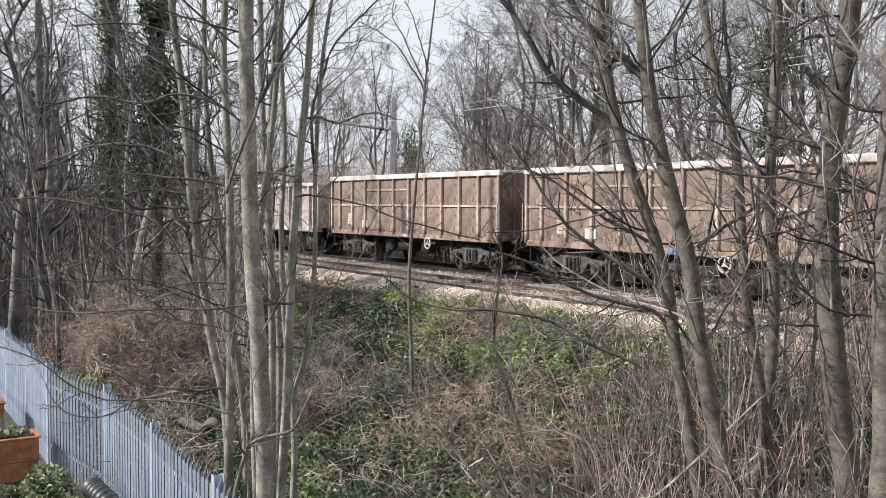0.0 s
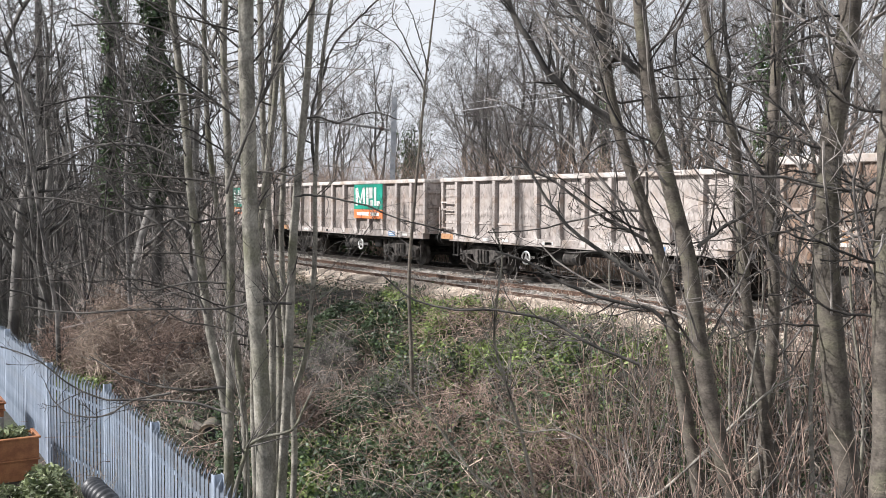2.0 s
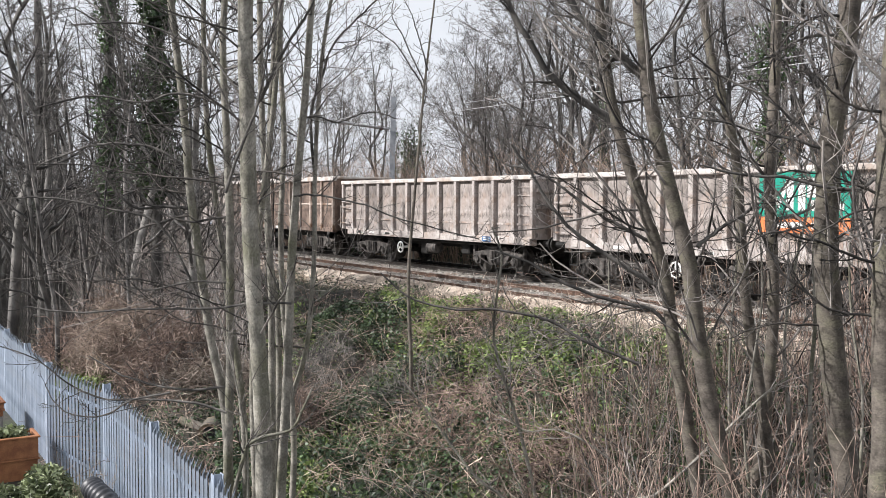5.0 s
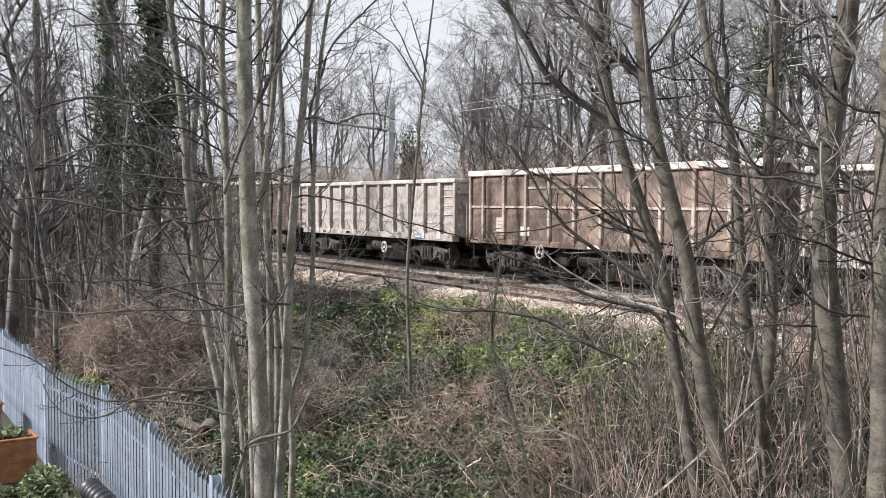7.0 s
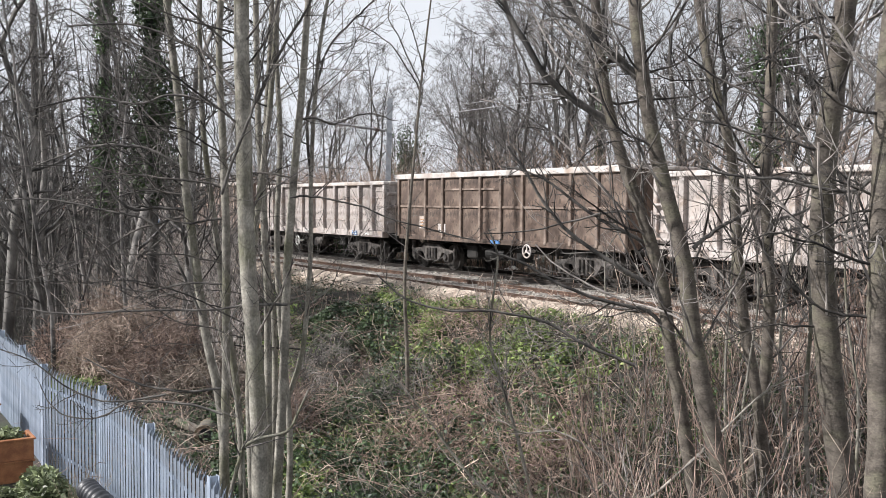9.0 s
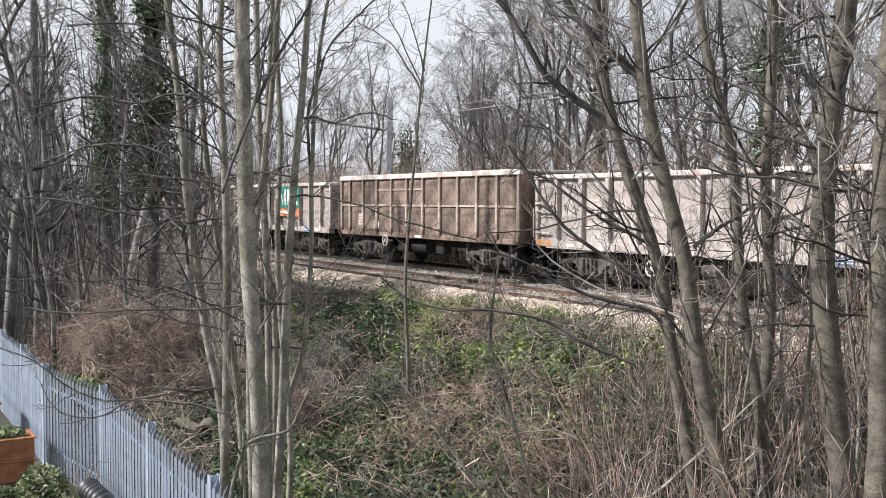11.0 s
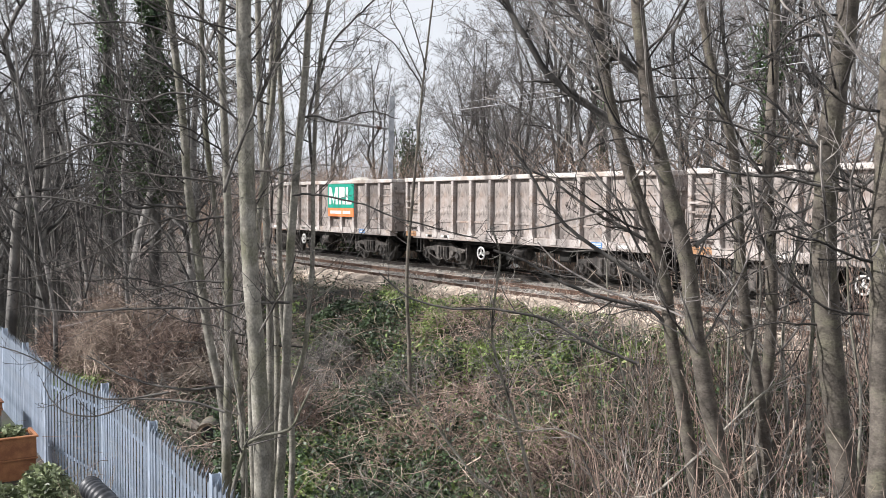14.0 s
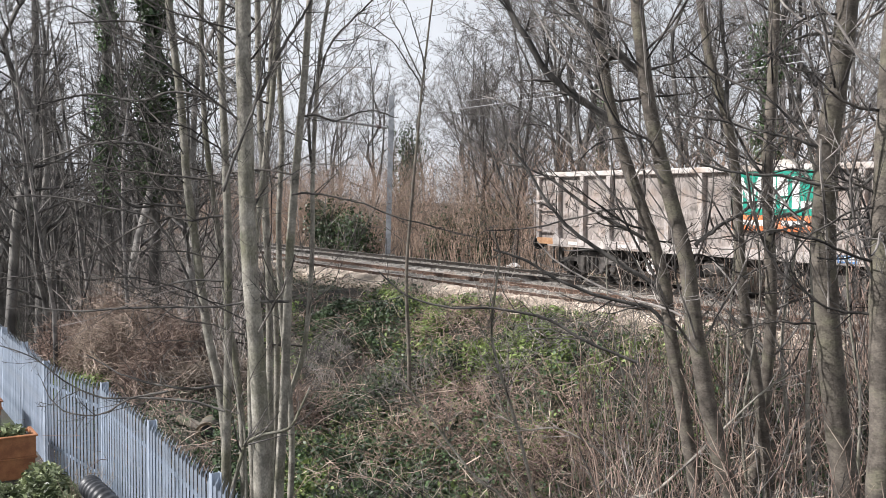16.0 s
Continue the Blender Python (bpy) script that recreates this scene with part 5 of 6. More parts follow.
R = 0.08 * rg.uniform(0.4, 1.1, N)[:, None] * np.linspace(1, 0.12, 7)[None]
P1, R1 = sprout(rg, P, R, 15, 0.12, 1.0, 55, 0.20, 5, 0.3, 0.13, 0.35, 0.4, 0.4)
P2, R2 = sprout(rg, P1, R1, 4, 0.15, 1.0, 42, 0.5, 3, 0.2, 0.13, 0.6, 0.6, 0.3)
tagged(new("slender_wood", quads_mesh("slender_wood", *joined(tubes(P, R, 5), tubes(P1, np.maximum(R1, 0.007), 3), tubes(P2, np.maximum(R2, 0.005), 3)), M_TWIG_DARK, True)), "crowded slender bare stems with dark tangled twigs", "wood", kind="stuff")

# bramble canes over the whole bank and hollow
N = 2700
d = 9 + 36 * rg.uniform(0, 1, N) ** 1.3
u = rg.uniform(-0.40, 0.48, N)
X, Y = u * d * math.sin(TH) - d * math.cos(TH), u * d * math.cos(TH) + d * math.sin(TH)
ok = (Y > 3.7) & (Y < 13.3)
canes("bramble", "tangled red-brown bramble canes on the bank", "bramble", rg, X[ok], Y[ok], rg.uniform(0.5, 1.9, ok.sum()), 0.9, 0.008, 7, 3, M_STEM_RED, 2, 0.8)
N = 1200
d = 9 + 30 * rg.uniform(0, 1, N) ** 1.3
u = rg.uniform(-0.36, 0.48, N)
X, Y = u * d * math.sin(TH) - d * math.cos(TH), u * d * math.cos(TH) + d * math.sin(TH)
ok = (Y > 3.8) & (Y < 13.6)
canes("dead_stems", "dry straw-coloured weed stems on the bank", "weeds", rg, X[ok], Y[ok], rg.uniform(0.4, 1.5, ok.sum()), 0.7, 0.008, 5, 3, M_STEM, 2, 0.35)
# thicket of upright shoots under the near trees
for N, mt, rr in ((300, M_STEM_RED, 0.013), (150, M_TWIG, 0.012), (150, M_STEM, 0.011)):
    d = rg.uniform(8.5, 15.5, N)
    u = 0.47 - 0.33 * rg.uniform(0, 1, N) ** 1.3
    X, Y = u * d * math.sin(TH) - d * math.cos(TH), u * d * math.cos(TH) + d * math.sin(TH)
    ok = (Y > 4) & (Y < 13)
    canes("thicket", "upright thin brown shoots crowding under the trees", "thicket", rg, X[ok], Y[ok], rg.uniform(0.9, 3.1, ok.sum()), 0.28, rr, 6, 4, mt, 4, 0.0, 45)
# shoots and slanting rods that stand before the trunks
for N, mt, rr, bend in ((190, M_STEM_RED, 0.010, 0.3), (60, M_STEM, 0.0085, 0.7), (150, M_TWIG, 0.010, 0.9), (170, M_TWIG_DARK, 0.011, 0.25)):
    d = rg.uniform(7.2, 9.6, N)
    u = 0.48 - 0.34 * rg.uniform(0, 1, N) ** 1.2
    X, Y = u * d * math.sin(TH) - d * math.cos(TH), u * d * math.cos(TH) + d * math.sin(TH)
    canes("thicket", "thin pale and red-brown shoots crossing before the trunks", "thicket", rg, X, Y, rg.uniform(0.8, 2.5, N), bend, rr, 8, 4, mt, 6, 0.1, 42, 0.3)
# a few long pale rods arching over the foot of the bank
N = 22
X, Y = at_sight(rg.uniform(-0.02, 0.2, N), rg.uniform(8.6, 11.0, N))
canes("bramble", "long pale arching rods over the foot of the bank", "bramble", rg, X, Y, rg.uniform(0.9, 2.0, N), 0.95, 0.011, 12, 5, M_STEM, 6, 0.15, 40, 0.25)
# brown bramble mound beside the fence: curled dead canes filling a rounded heap
def bramble_heap(label, u0, d0, wide, deep, tall, n, seed, material, r=0.011):
    g = np.random.default_rng(seed)
    cx, cy = at_sight(u0, d0)
    a, f, e = g.uniform(0, 2 * np.pi, n), np.sqrt(g.uniform(0, 1, n)), g.uniform(0.25, 1.0, n) ** 0.5
    off = (RIGHT * wide)[None] * (f * np.cos(a))[:, None] + (DEEP * deep)[None] * (f * np.sin(a))[:, None]
    X, Y = cx + off[:, 0], cy + off[:, 1]
    lump = 1 + 0.22 * np.sin(X * 2.3 + seed) * np.sin(Y * 2.9) + 0.12 * np.sin(X * 5.1 + Y * 3)
    c = np.stack([X, Y, ground_z(X, Y) + 0.05 + tall * lump * np.sqrt(np.maximum(0, 1 - f ** 2)) * e], axis=1)
    v = g.normal(size=(n, 3)) * np.array([1, 1, 0.8])
    v /= np.linalg.norm(v, axis=1, keepdims=True)
    pts, step = [c], (g.uniform(0.25, 0.95, n) / 6)[:, None]
    curl = g.normal(size=(n, 3)) * 0.22 + np.array([0, 0, -0.10])
    for j in range(6):
        v = v + curl + g.normal(size=(n, 3)) * 0.22
        v /= np.linalg.norm(v, axis=1, keepdims=True)
        pts.append(pts[-1] + v * step)
    P = np.stack(pts, axis=1)
    ok = (P[:, :, 1].min(axis=1) > 3.62)
    P = P[ok]
    P[:, :, 2] = np.maximum(P[:, :, 2], ground_z(P[:, :, 0], P[:, :, 1]) + 0.01)
    R = r * g.uniform(0.5, 1.2, len(P))[:, None] * np.linspace(1, 0.5, 7)[None]
    tagged(new("bramble_mound", quads_mesh("bramble_mound", *tubes(P, R, 3), material, True)), label, "bramble", kind="stuff")


HEAP = "rounded heap of curled dead reddish-brown bramble"
for u0, d0, wd, dp, tl, n, mt in ((-0.325, 24.5, 1.5, 1.7, 2.0, 3400, M_MOUND), (-0.285, 23.0, 1.1, 1.3, 1.5, 1800, M_STEM_RED), (-0.375, 26.0, 1.2, 1.8, 1.4, 1600, M_STEM_RED), (-0.30, 27.5, 2.2, 1.6, 1.9, 1900, M_MOUND), (-0.25, 22.5, 1.2, 1.5, 0.9, 1400, M_STEM)):
    bramble_heap(HEAP, u0, d0, wd, dp, tl, n, int(d0 * 10), mt)
for u0, d0, wd, dp, tl, n, mt in ((-0.165, 18.5, 0.75, 1.0, 1.0, 900, M_STEM_RED), (-0.125, 22.0, 0.8, 1.0, 0.7, 600, M_TWIG), (0.0, 17.5, 0.9, 1.4, 0.45, 500, M_STEM_RED), (-0.03, 19.0, 0.9, 1.2, 0.5, 500, M_TWIG), (-0.06, 13.5, 0.9, 1.2, 0.4, 600, M_TWIG), (0.08, 12.0, 0.9, 1.2, 0.5, 900, M_STEM), (0.06, 16.0, 1.3, 1.6, 0.5, 650, M_STEM_RED), (0.13, 14.0, 1.2, 1.5, 0.55, 700, M_STEM_RED), (-0.05, 16.2, 1.2, 1.5, 0.45, 550, M_STEM_RED), (0.02, 21.0, 1.6, 1.6, 0.5, 600, M_STEM_RED), (0.10, 18.5, 1.4, 1.6, 0.5, 600, M_TWIG)):
    bramble_heap("low tangle of dead curled bramble on the bank", u0, d0, wd, dp, tl, n, int(d0 * 10) + 7, mt, 0.0075)


# criss-cross tangle of fine dead twigs over the bank
for N, mt in ((2000, M_STEM), (2000, M_TWIG), (1800, M_STEM_RED)):
    d = 8.6 + 20 * rg.uniform(0, 1, N) ** 1.4
    u = rg.uniform(-0.40, 0.48, N)
    X, Y = u * d * math.sin(TH) - d * math.cos(TH), u * d * math.cos(TH) + d * math.sin(TH)
    ok = (Y > 3.8) & (Y < 13.2) & ((u > 0.03) | (rg.uniform(0, 1, N) < np.where(u < -0.1, 0.25, 0.5)))
    X, Y, u = X[ok], Y[ok], u[ok]
    n = len(X)
    hgt = rg.uniform(0.02, 0.75, n) + np.where(u > 0.15, rg.uniform(0, 1.2, n), 0)
    c = np.stack([X, Y, ground_z(X, Y) + hgt], axis=1)
    v = rg.normal(size=(n, 3)) * np.array([1, 1, 0.75])
    v *= ((0.10 + 0.55 * rg.uniform(0, 1, n) ** 1.8) / np.linalg.norm(v, axis=1))[:, None]
    low = np.maximum(0, 0.03 - (hgt - np.abs(v[:, 2])))
    c[:, 2] += low
    kink = np.linalg.norm(v, axis=1)[:, None] * 0.22
    P = np.stack([c - v, c - v * 0.35 + rg.normal(size=(n, 3)) * kink, c + v * 0.35 + rg.normal(size=(n, 3)) * kink, c + v], axis=1)
    P[:, :, 2] = np.maximum(P[:, :, 2], ground_z(P[:, :, 0], P[:, :, 1]) + 0.01)
    tagged(new("dead_twigs", quads_mesh("dead_twigs", *tubes(P, rg.uniform(0.003, 0.0085, n)[:, None] * np.array([[1.2, 1.05, 0.85, 0.6]]), 3), mt, True)), "tangle of fine dead twigs and stalks", "twigs", kind="stuff")


def scatter(name, label, cat, rg, X, Y, H, size, material, flat, long=1.5):
    C = np.stack([X, Y, ground_z(X, Y) + H], axis=1)
    return tagged(new(name, quads_mesh(name, *leaves(rg, C, size, flat, long), material)), label, cat, kind="stuff")


def clump(rg, n, cx, cy, sx, sy):
    return rg.normal(cx, sx, n), rg.normal(cy, sy, n)


# fresh green weeds: a dense patch on the crest and looser ones down the bank
XX, YY = [], []
for k in range(330):
    cx, cy = rg.uniform(-24, -12.5), rg.uniform(10.6, 13.2)
    side = (cx * math.sin(TH) + cy * math.cos(TH)) / (cy * math.sin(TH) - cx * math.cos(TH))
    if math.sin(cx * 1.9 + cy) + math.sin(cy * 3.1 - cx * 0.7) < -0.35 or side < -0.045 + 0.02 * math.sin(cy * 5):
        continue
    x, y = clump(rg, 64, cx, cy, 0.13, 0.11)
    XX.append(x), YY.append(y)
for k in range(330):
    dd, uu = 12 + 17 * rg.uniform(), rg.uniform(-0.2, 0.3)
    cx, cy = at_sight(uu, dd)
    if 4.2 < cy < 13.2 and math.sin(cx * 1.1) + math.sin(cy * 1.9 + cx) > -0.3:
        x, y = clump(rg, 60, cx, cy, 0.15, 0.13)
        XX.append(x), YY.append(y)
for k in range(130):
    cx, cy = at_sight(rg.uniform(-0.09, 0.26), rg.uniform(12.5, 21))
    if 5.0 < cy < 13.2 and math.sin(cx * 1.6 + 2) + math.sin(cy * 2.4 - cx * 0.8) > 0.0:
        x, y = clump(rg, 46, cx, cy, 0.17, 0.14)
        XX.append(x), YY.append(y)
for k in range(40):
    cx, cy = at_sight(rg.uniform(-0.165, -0.13), rg.uniform(12.5, 15.5))
    x, y = clump(rg, 60, cx, cy, 0.16, 0.14)
    XX.append(x), YY.append(y)
for k in range(60):
    cx, cy = at_sight(rg.uniform(-0.43, -0.36), rg.uniform(22, 26))
    x, y = clump(rg, 60, cx, cy, 0.3, 0.2)
    XX.append(x), YY.append(y)
X, Y = np.concatenate(XX), np.concatenate(YY)
ok = (Y > 3.6) & (Y < 13.9)
X, Y = X[ok], Y[ok]
scatter("nettles", "patches of fresh green nettles and weeds", "weeds", rg, X, Y, rg.uniform(0.04, 0.42, len(X)), 0.06, M_LEAF, 0.5, 1.7)
N = 80000
d = 9 + 24 * rg.uniform(0, 1, N) ** 1.2
u = rg.uniform(-0.40, 0.48, N)
X, Y = u * d * math.sin(TH) - d * math.cos(TH), u * d * math.cos(TH) + d * math.sin(TH)
ok = (Y > 3.6) & (Y < 13.2) & (np.sin(X * 1.7 + 0.6 * Y) + np.sin(Y * 2.3 - X * 0.8) + rg.normal(size=N) * 0.7 > 0.1)
scatter("ground_ivy", "dark green ivy and bramble leaves over the bank", "ivy", rg, X[ok], Y[ok], rg.uniform(0.02, 0.45, ok.sum()), 0.06, M_IVY, 0.5, 1.3)
N = 52000
d = 8.8 + 9 * rg.uniform(0, 1, N) ** 1.1
u = rg.uniform(-0.24, 0.42, N)
X, Y = u * d * math.sin(TH) - d * math.cos(TH), u * d * math.cos(TH) + d * math.sin(TH)
ok = (Y > 3.7) & (Y < 13.0) & (np.sin(X * 2.1 + Y) + np.sin(Y * 2.9 - X * 1.3) + rg.normal(size=N) * 0.5 > -0.2)
scatter("ground_ivy", "glossy dark green ivy and bramble leaves low on the bank", "ivy", rg, X[ok], Y[ok], 0.05 + 0.55 * rg.uniform(0, 1, ok.sum()) ** 1.5, 0.06, M_IVY, 0.45, 1.25)
# ivy under the slim trees, thickened to stand in for the trunks' shade
N = 22000
d = 11.5 + 9 * rg.uniform(0, 1, N)
u = rg.uniform(-0.24, 0.02, N)
X, Y = u * d * math.sin(TH) - d * math.cos(TH), u * d * math.cos(TH) + d * math.sin(TH)
ok = (Y > 3.9) & (Y < 12.5) & (np.sin(X * 1.6 - Y) + np.sin(Y * 2.2 + X * 1.1) + rg.normal(size=N) * 0.5 > -0.4)
scatter("ground_ivy", "dark green ivy leaves under the slim trees", "ivy", rg, X[ok], Y[ok], 0.08 + 0.5 * rg.uniform(0, 1, ok.sum()), 0.065, M_IVY, 0.5, 1.2)
N = 26000
d = 8.5 + 26 * rg.uniform(0, 1, N) ** 1.2
u = rg.uniform(-0.44, 0.48, N)
X, Y = u * d * math.sin(TH) - d * math.cos(TH), u * d * math.cos(TH) + d * math.sin(TH)
ok = (Y > 3.5) & (Y < 13.6)
scatter("leaf_litter", "brown dead leaves on the ground", "leaf litter", rg, X[ok], Y[ok], rg.uniform(0.0, 0.06, ok.sum()), 0.06, M_LITTER, 0.9, 1.3)
# dark heap of ivy and bramble on the crest beside the nettles
N = 17000
X, Y = at_sight(rg.normal(-0.105, 0.038, N), rg.uniform(19.5, 25.5, N))
ok = (Y > 10.2) & (Y < 13.3)
X, Y = X[ok], Y[ok]
top = 0.28 + 0.42 * np.abs(np.sin(X * 1.3 + 0.5 * Y) * np.sin(Y * 1.9 - X * 0.4))
scatter("ground_ivy", "dark heap of ivy and bramble leaves on the crest", "ivy", rg, X, Y, top * rg.uniform(0.1, 1.0, len(X)) ** 0.6, 0.065, M_IVY, 0.5, 1.25)
N = 420
X, Y = at_sight(rg.normal(-0.10, 0.04, N), rg.uniform(19.5, 25.5, N))
ok = (Y > 10.2) & (Y < 13.2)
canes("bramble", "brown bramble canes arching over the ivy", "bramble", rg, X[ok], Y[ok], rg.uniform(0.4, 1.2, ok.sum()), 0.9, 0.008, 7, 3, M_STEM_RED, 2, 0.8)
# dead stalks standing before the cess
N = 900
X, Y = rg.uniform(-24, -9, N), rg.uniform(12.2, 13.7, N)
canes("dead_stems", "dry brown weed stalks along the top of the bank", "weeds", rg, X, Y, rg.uniform(0.3, 1.0, N), 0.6, 0.007, 5, 3, M_STEM, 3, 0.3)
# dry grass along the cess
N = 8000
X, Y = rg.uniform(-48, -6, N), 12.9 + 2.3 * rg.beta(1.6, 2.4, N)
canes("dry_grass", "pale dry grass along the edge of the ballast", "grass", rg, X, Y, rg.uniform(0.08, 0.34, N), 0.7, 0.007, 3, 3, M_STRAW, 0, 0.4)


def ivy_bush(x, y, w, h, n, seed, label):
    r = np.random.default_rng(seed)
    t = thing("ivy_bush", label, "bush", "evergreen bushes beyond the line")
    stems = np.stack([r.normal(x, w * 0.3, 40), r.normal(y, 0.3, 40), np.full(40, float(ground_z(x, y)))], axis=1)
    P = stems[:, None] + np.linspace(0, 1, 5)[None, :, None] * np.stack([r.normal(0, w * 0.3, 40), r.normal(0, 0.3, 40), r.uniform(0.6, 1, 40) * h], axis=1)[:, None]
    child("branchwork", quads_mesh("stems", *tubes(P, np.full((40, 5), 0.02), 4), M_TWIG), t)
    i, f = r.integers(0, 40, n), r.uniform(0.1, 1.05, n)
    C = stems[i] + f[:, None] * (P[i, -1] - stems[i]) + r.normal(size=(n, 3)) * 0.28
    C[:, 2] = np.maximum(C[:, 2], float(ground_z(x, y)) + 0.05)
    child("foliage", quads_mesh("foliage", *leaves(r, C, 0.13, 0.3, 1.3), M_IVY), t, "dark green leaves")


ivy_bush(*at_sight(-0.118, 51), 2.4, 2.7, 2700, 1, "dense dark green ivy bush beyond the tracks")
ivy_bush(*at_sight(-0.092, 47), 1.8, 2.0, 1500, 2, "dense dark green ivy bush beyond the tracks")
ivy_bush(*at_sight(0.005, 44), 1.6, 1.9, 1500, 5, "straggly dark green bush beyond the tracks")
ivy_bush(*at_sight(0.055, 41.5), 2.0, 2.6, 3600, 3, "dense dark green laurel bush beyond the tracks")
ivy_bush(*at_sight(-0.037, 62), 1.0, 7.4, 3600, 4, "tall dark evergreen behind the mast")


# ---------------------------------------------------------------- track details
def sleepers():
    me = bpy.data.meshes.new("sleeper")
    bm = boxed(-0.125, 0.125, -1.25, 1.25, -0.30, -0.112, bevel=0.02)
    bm.to_mesh(me)
    bm.free()
    me.materials.append(M_SLEEPER)
    for tr in TRACKS:
        t = thing("track_bed", "row of weathered sleepers bedded in ballast", "track", kind="structure")
        for k in range(84):
            child("sleeper", me, t, "", pose(-62 + 0.65 * k, tr, 0.004 * math.sin(5 * k)))


sleepers()
rs = np.random.default_rng(5)
N = 6500
X, Y = -45 + 37 * rs.uniform(0, 1, N) ** 0.8, rs.uniform(14.2, 21.3, N)
Z = -0.42 + 0.285 * ease(Y, 14.0, 14.7) - 0.30 * ease(Y, 20.9, 21.6) + 0.012
cube = np.array([(-1, -1, -1), (1, -1, -1), (1, 1, -1), (-1, 1, -1), (-0.7, -0.8, 1), (0.8, -0.6, 1), (0.6, 0.8, 1), (-0.8, 0.7, 1)], float)
rad = 0.026 * rs.uniform(0.6, 1.3, N)
ta = rs.uniform(0, 6.28, N)
V = cube[None] * rad[:, None, None] * rs.uniform(0.6, 1.2, (N, 8, 1))
V = np.stack([V[..., 0] * np.cos(ta)[:, None] - V[..., 1] * np.sin(ta)[:, None], V[..., 0] * np.sin(ta)[:, None] + V[..., 1] * np.cos(ta)[:, None], V[..., 2] * 0.8], axis=2) + np.stack([X, Y, Z], axis=1)[:, None]
Q = np.array([(0, 3, 2, 1), (4, 5, 6, 7), (0, 1, 5, 4), (1, 2, 6, 5), (2, 3, 7, 6), (3, 0, 4, 7)])[None] + (np.arange(N) * 8)[:, None, None]
tagged(new("ballast_stones", quads_mesh("ballast_stones", V.reshape(-1, 3), Q.reshape(-1, 4), M_STONE)), "loose angular grey ballast stones", "ballast", kind="stuff")


def cess_strip():
    """Sandy trodden ground along the near rail."""
    r = np.random.default_rng(8)
    bx, by = np.arange(-60, -6, 0.2), np.arange(12.9, 15.0, 0.1)
    X, Y = np.meshgrid(bx, by, indexing="ij")
    Z = np.maximum(ground_z(X, Y), -0.42 + 0.295 * ease(Y, 13.4, 14.6)) + 0.035 + r.uniform(-0.02, 0.02, X.shape) + 0.02 * np.sin(X * 2.1) * np.sin(Y * 3)
    Z += 0.085 * np.exp(-((Y - 14.75) / 0.4) ** 2) * (0.8 + 0.2 * np.sin(X * 0.7))
    Z -= 0.16 * (1 - ease(Y, 12.9, 13.4)) + 0.20 * ease(Y, 14.55, 14.9)
    a, b = np.meshgrid(np.arange(len(bx) - 1), np.arange(len(by) - 1), indexing="ij")
    Q = np.stack([a * len(by) + b, (a + 1) * len(by) + b, (a + 1) * len(by) + b + 1, a * len(by) + b + 1], axis=2).reshape(-1, 4)
    tagged(new("cess", quads_mesh("cess", np.stack([X, Y, Z], axis=2).reshape(-1, 3), Q, M_SAND)), "pale sandy trodden ground beside the near track", "ground", kind="structure")


cess_strip()


def mast():
    """Galvanised H-section mast beyond the tracks, with its cantilever over them."""
    x, y = at_sight(-0.0575, 44.5)
    t = thing("overhead_line_mast", "weathered galvanised steel H-section mast", "mast", m=pose(x, y, -0.35, 0, 0, 0) @ pose(0, 0, 0, 0, 1.3, 57))
    part("flange", boxed(-0.115, 0.115, -0.115, -0.10, 0, 7.45), M_MAST, t)
    part("flange", boxed(-0.115, 0.115, 0.10, 0.115, 0, 7.45), M_MAST, t)
    part("web", boxed(-0.010, 0.010, -0.099, 0.099, 0, 7.44), M_MAST, t)
    part("footing", boxed(-0.35, 0.35, -0.35, 0.35, -0.3, 0.16, bevel=0.04), M_SLEEPER, t, "concrete footing")
    c = thing("cantilever", "pale steel tube cantilever carrying the overhead wires", "cantilever", m=pose(x, y, 0))
    part("top_tube", rodded((0.05, -0.1, 5.62), (0.35, -4.6, 5.96), 0.065, sides=8), M_WIRE, c)
    part("stay", rodded((0.05, -0.1, 6.55), (0.3, -3.0, 5.88), 0.015, sides=6), M_WIRE, c)
    for zz, dy in ((5.63, -0.45),):
        bm = bmesh.new()
        for k in range(5):
            rod(bm, (0.07, dy - 0.05 * k, zz + 0.012 * k), (0.07, dy - 0.05 * k - 0.03, zz + 0.012 * k + 0.004), 0.085, sides=10)
        part("insulator", bm, M_INSUL, c, "brown ribbed insulator")


mast()


def wire(name, y, z0, sag, r, span=52.0, start=-142.0, n=4):
    P = []
    for k in range(n):
        for s in np.linspace(0, 1, 13)[: -1 if k < n - 1 else None]:
            P.append((start + (k + s) * span, y, z0 - 4 * sag * s * (1 - s)))
    P = np.array(P)
    ob = new(name, quads_mesh(name, *tubes(P[None], np.full((1, len(P)), r), 6), M_WIRE, True))
    return tagged(ob, "thin pale overhead line wire above the track", "overhead wire", "overhead wires")


wire("catenary_wire", TRACKS[1], 5.95, 0.22, 0.006, start=-142.7)
wire("contact_wire", TRACKS[1] + 0.1, 5.60, 0.03, 0.009, start=-142.7)
wire("feeder_wire", 15.2, 8.35, 0.4, 0.006, start=-142.7)

# ---------------------------------------------------------------- fence
FENCE_TOP = -0.535
FENCE_POSTS = ((-28.3, 3.20), (-25.6, 3.20), (-22.93, 3.20), (-20.26, 3.19), (-17.80, 3.14), (-15.15, 3.50), (-12.30, 3.42), (-9.55, 3.29), (-6.85, 3.20), (-4.15, 3.12))


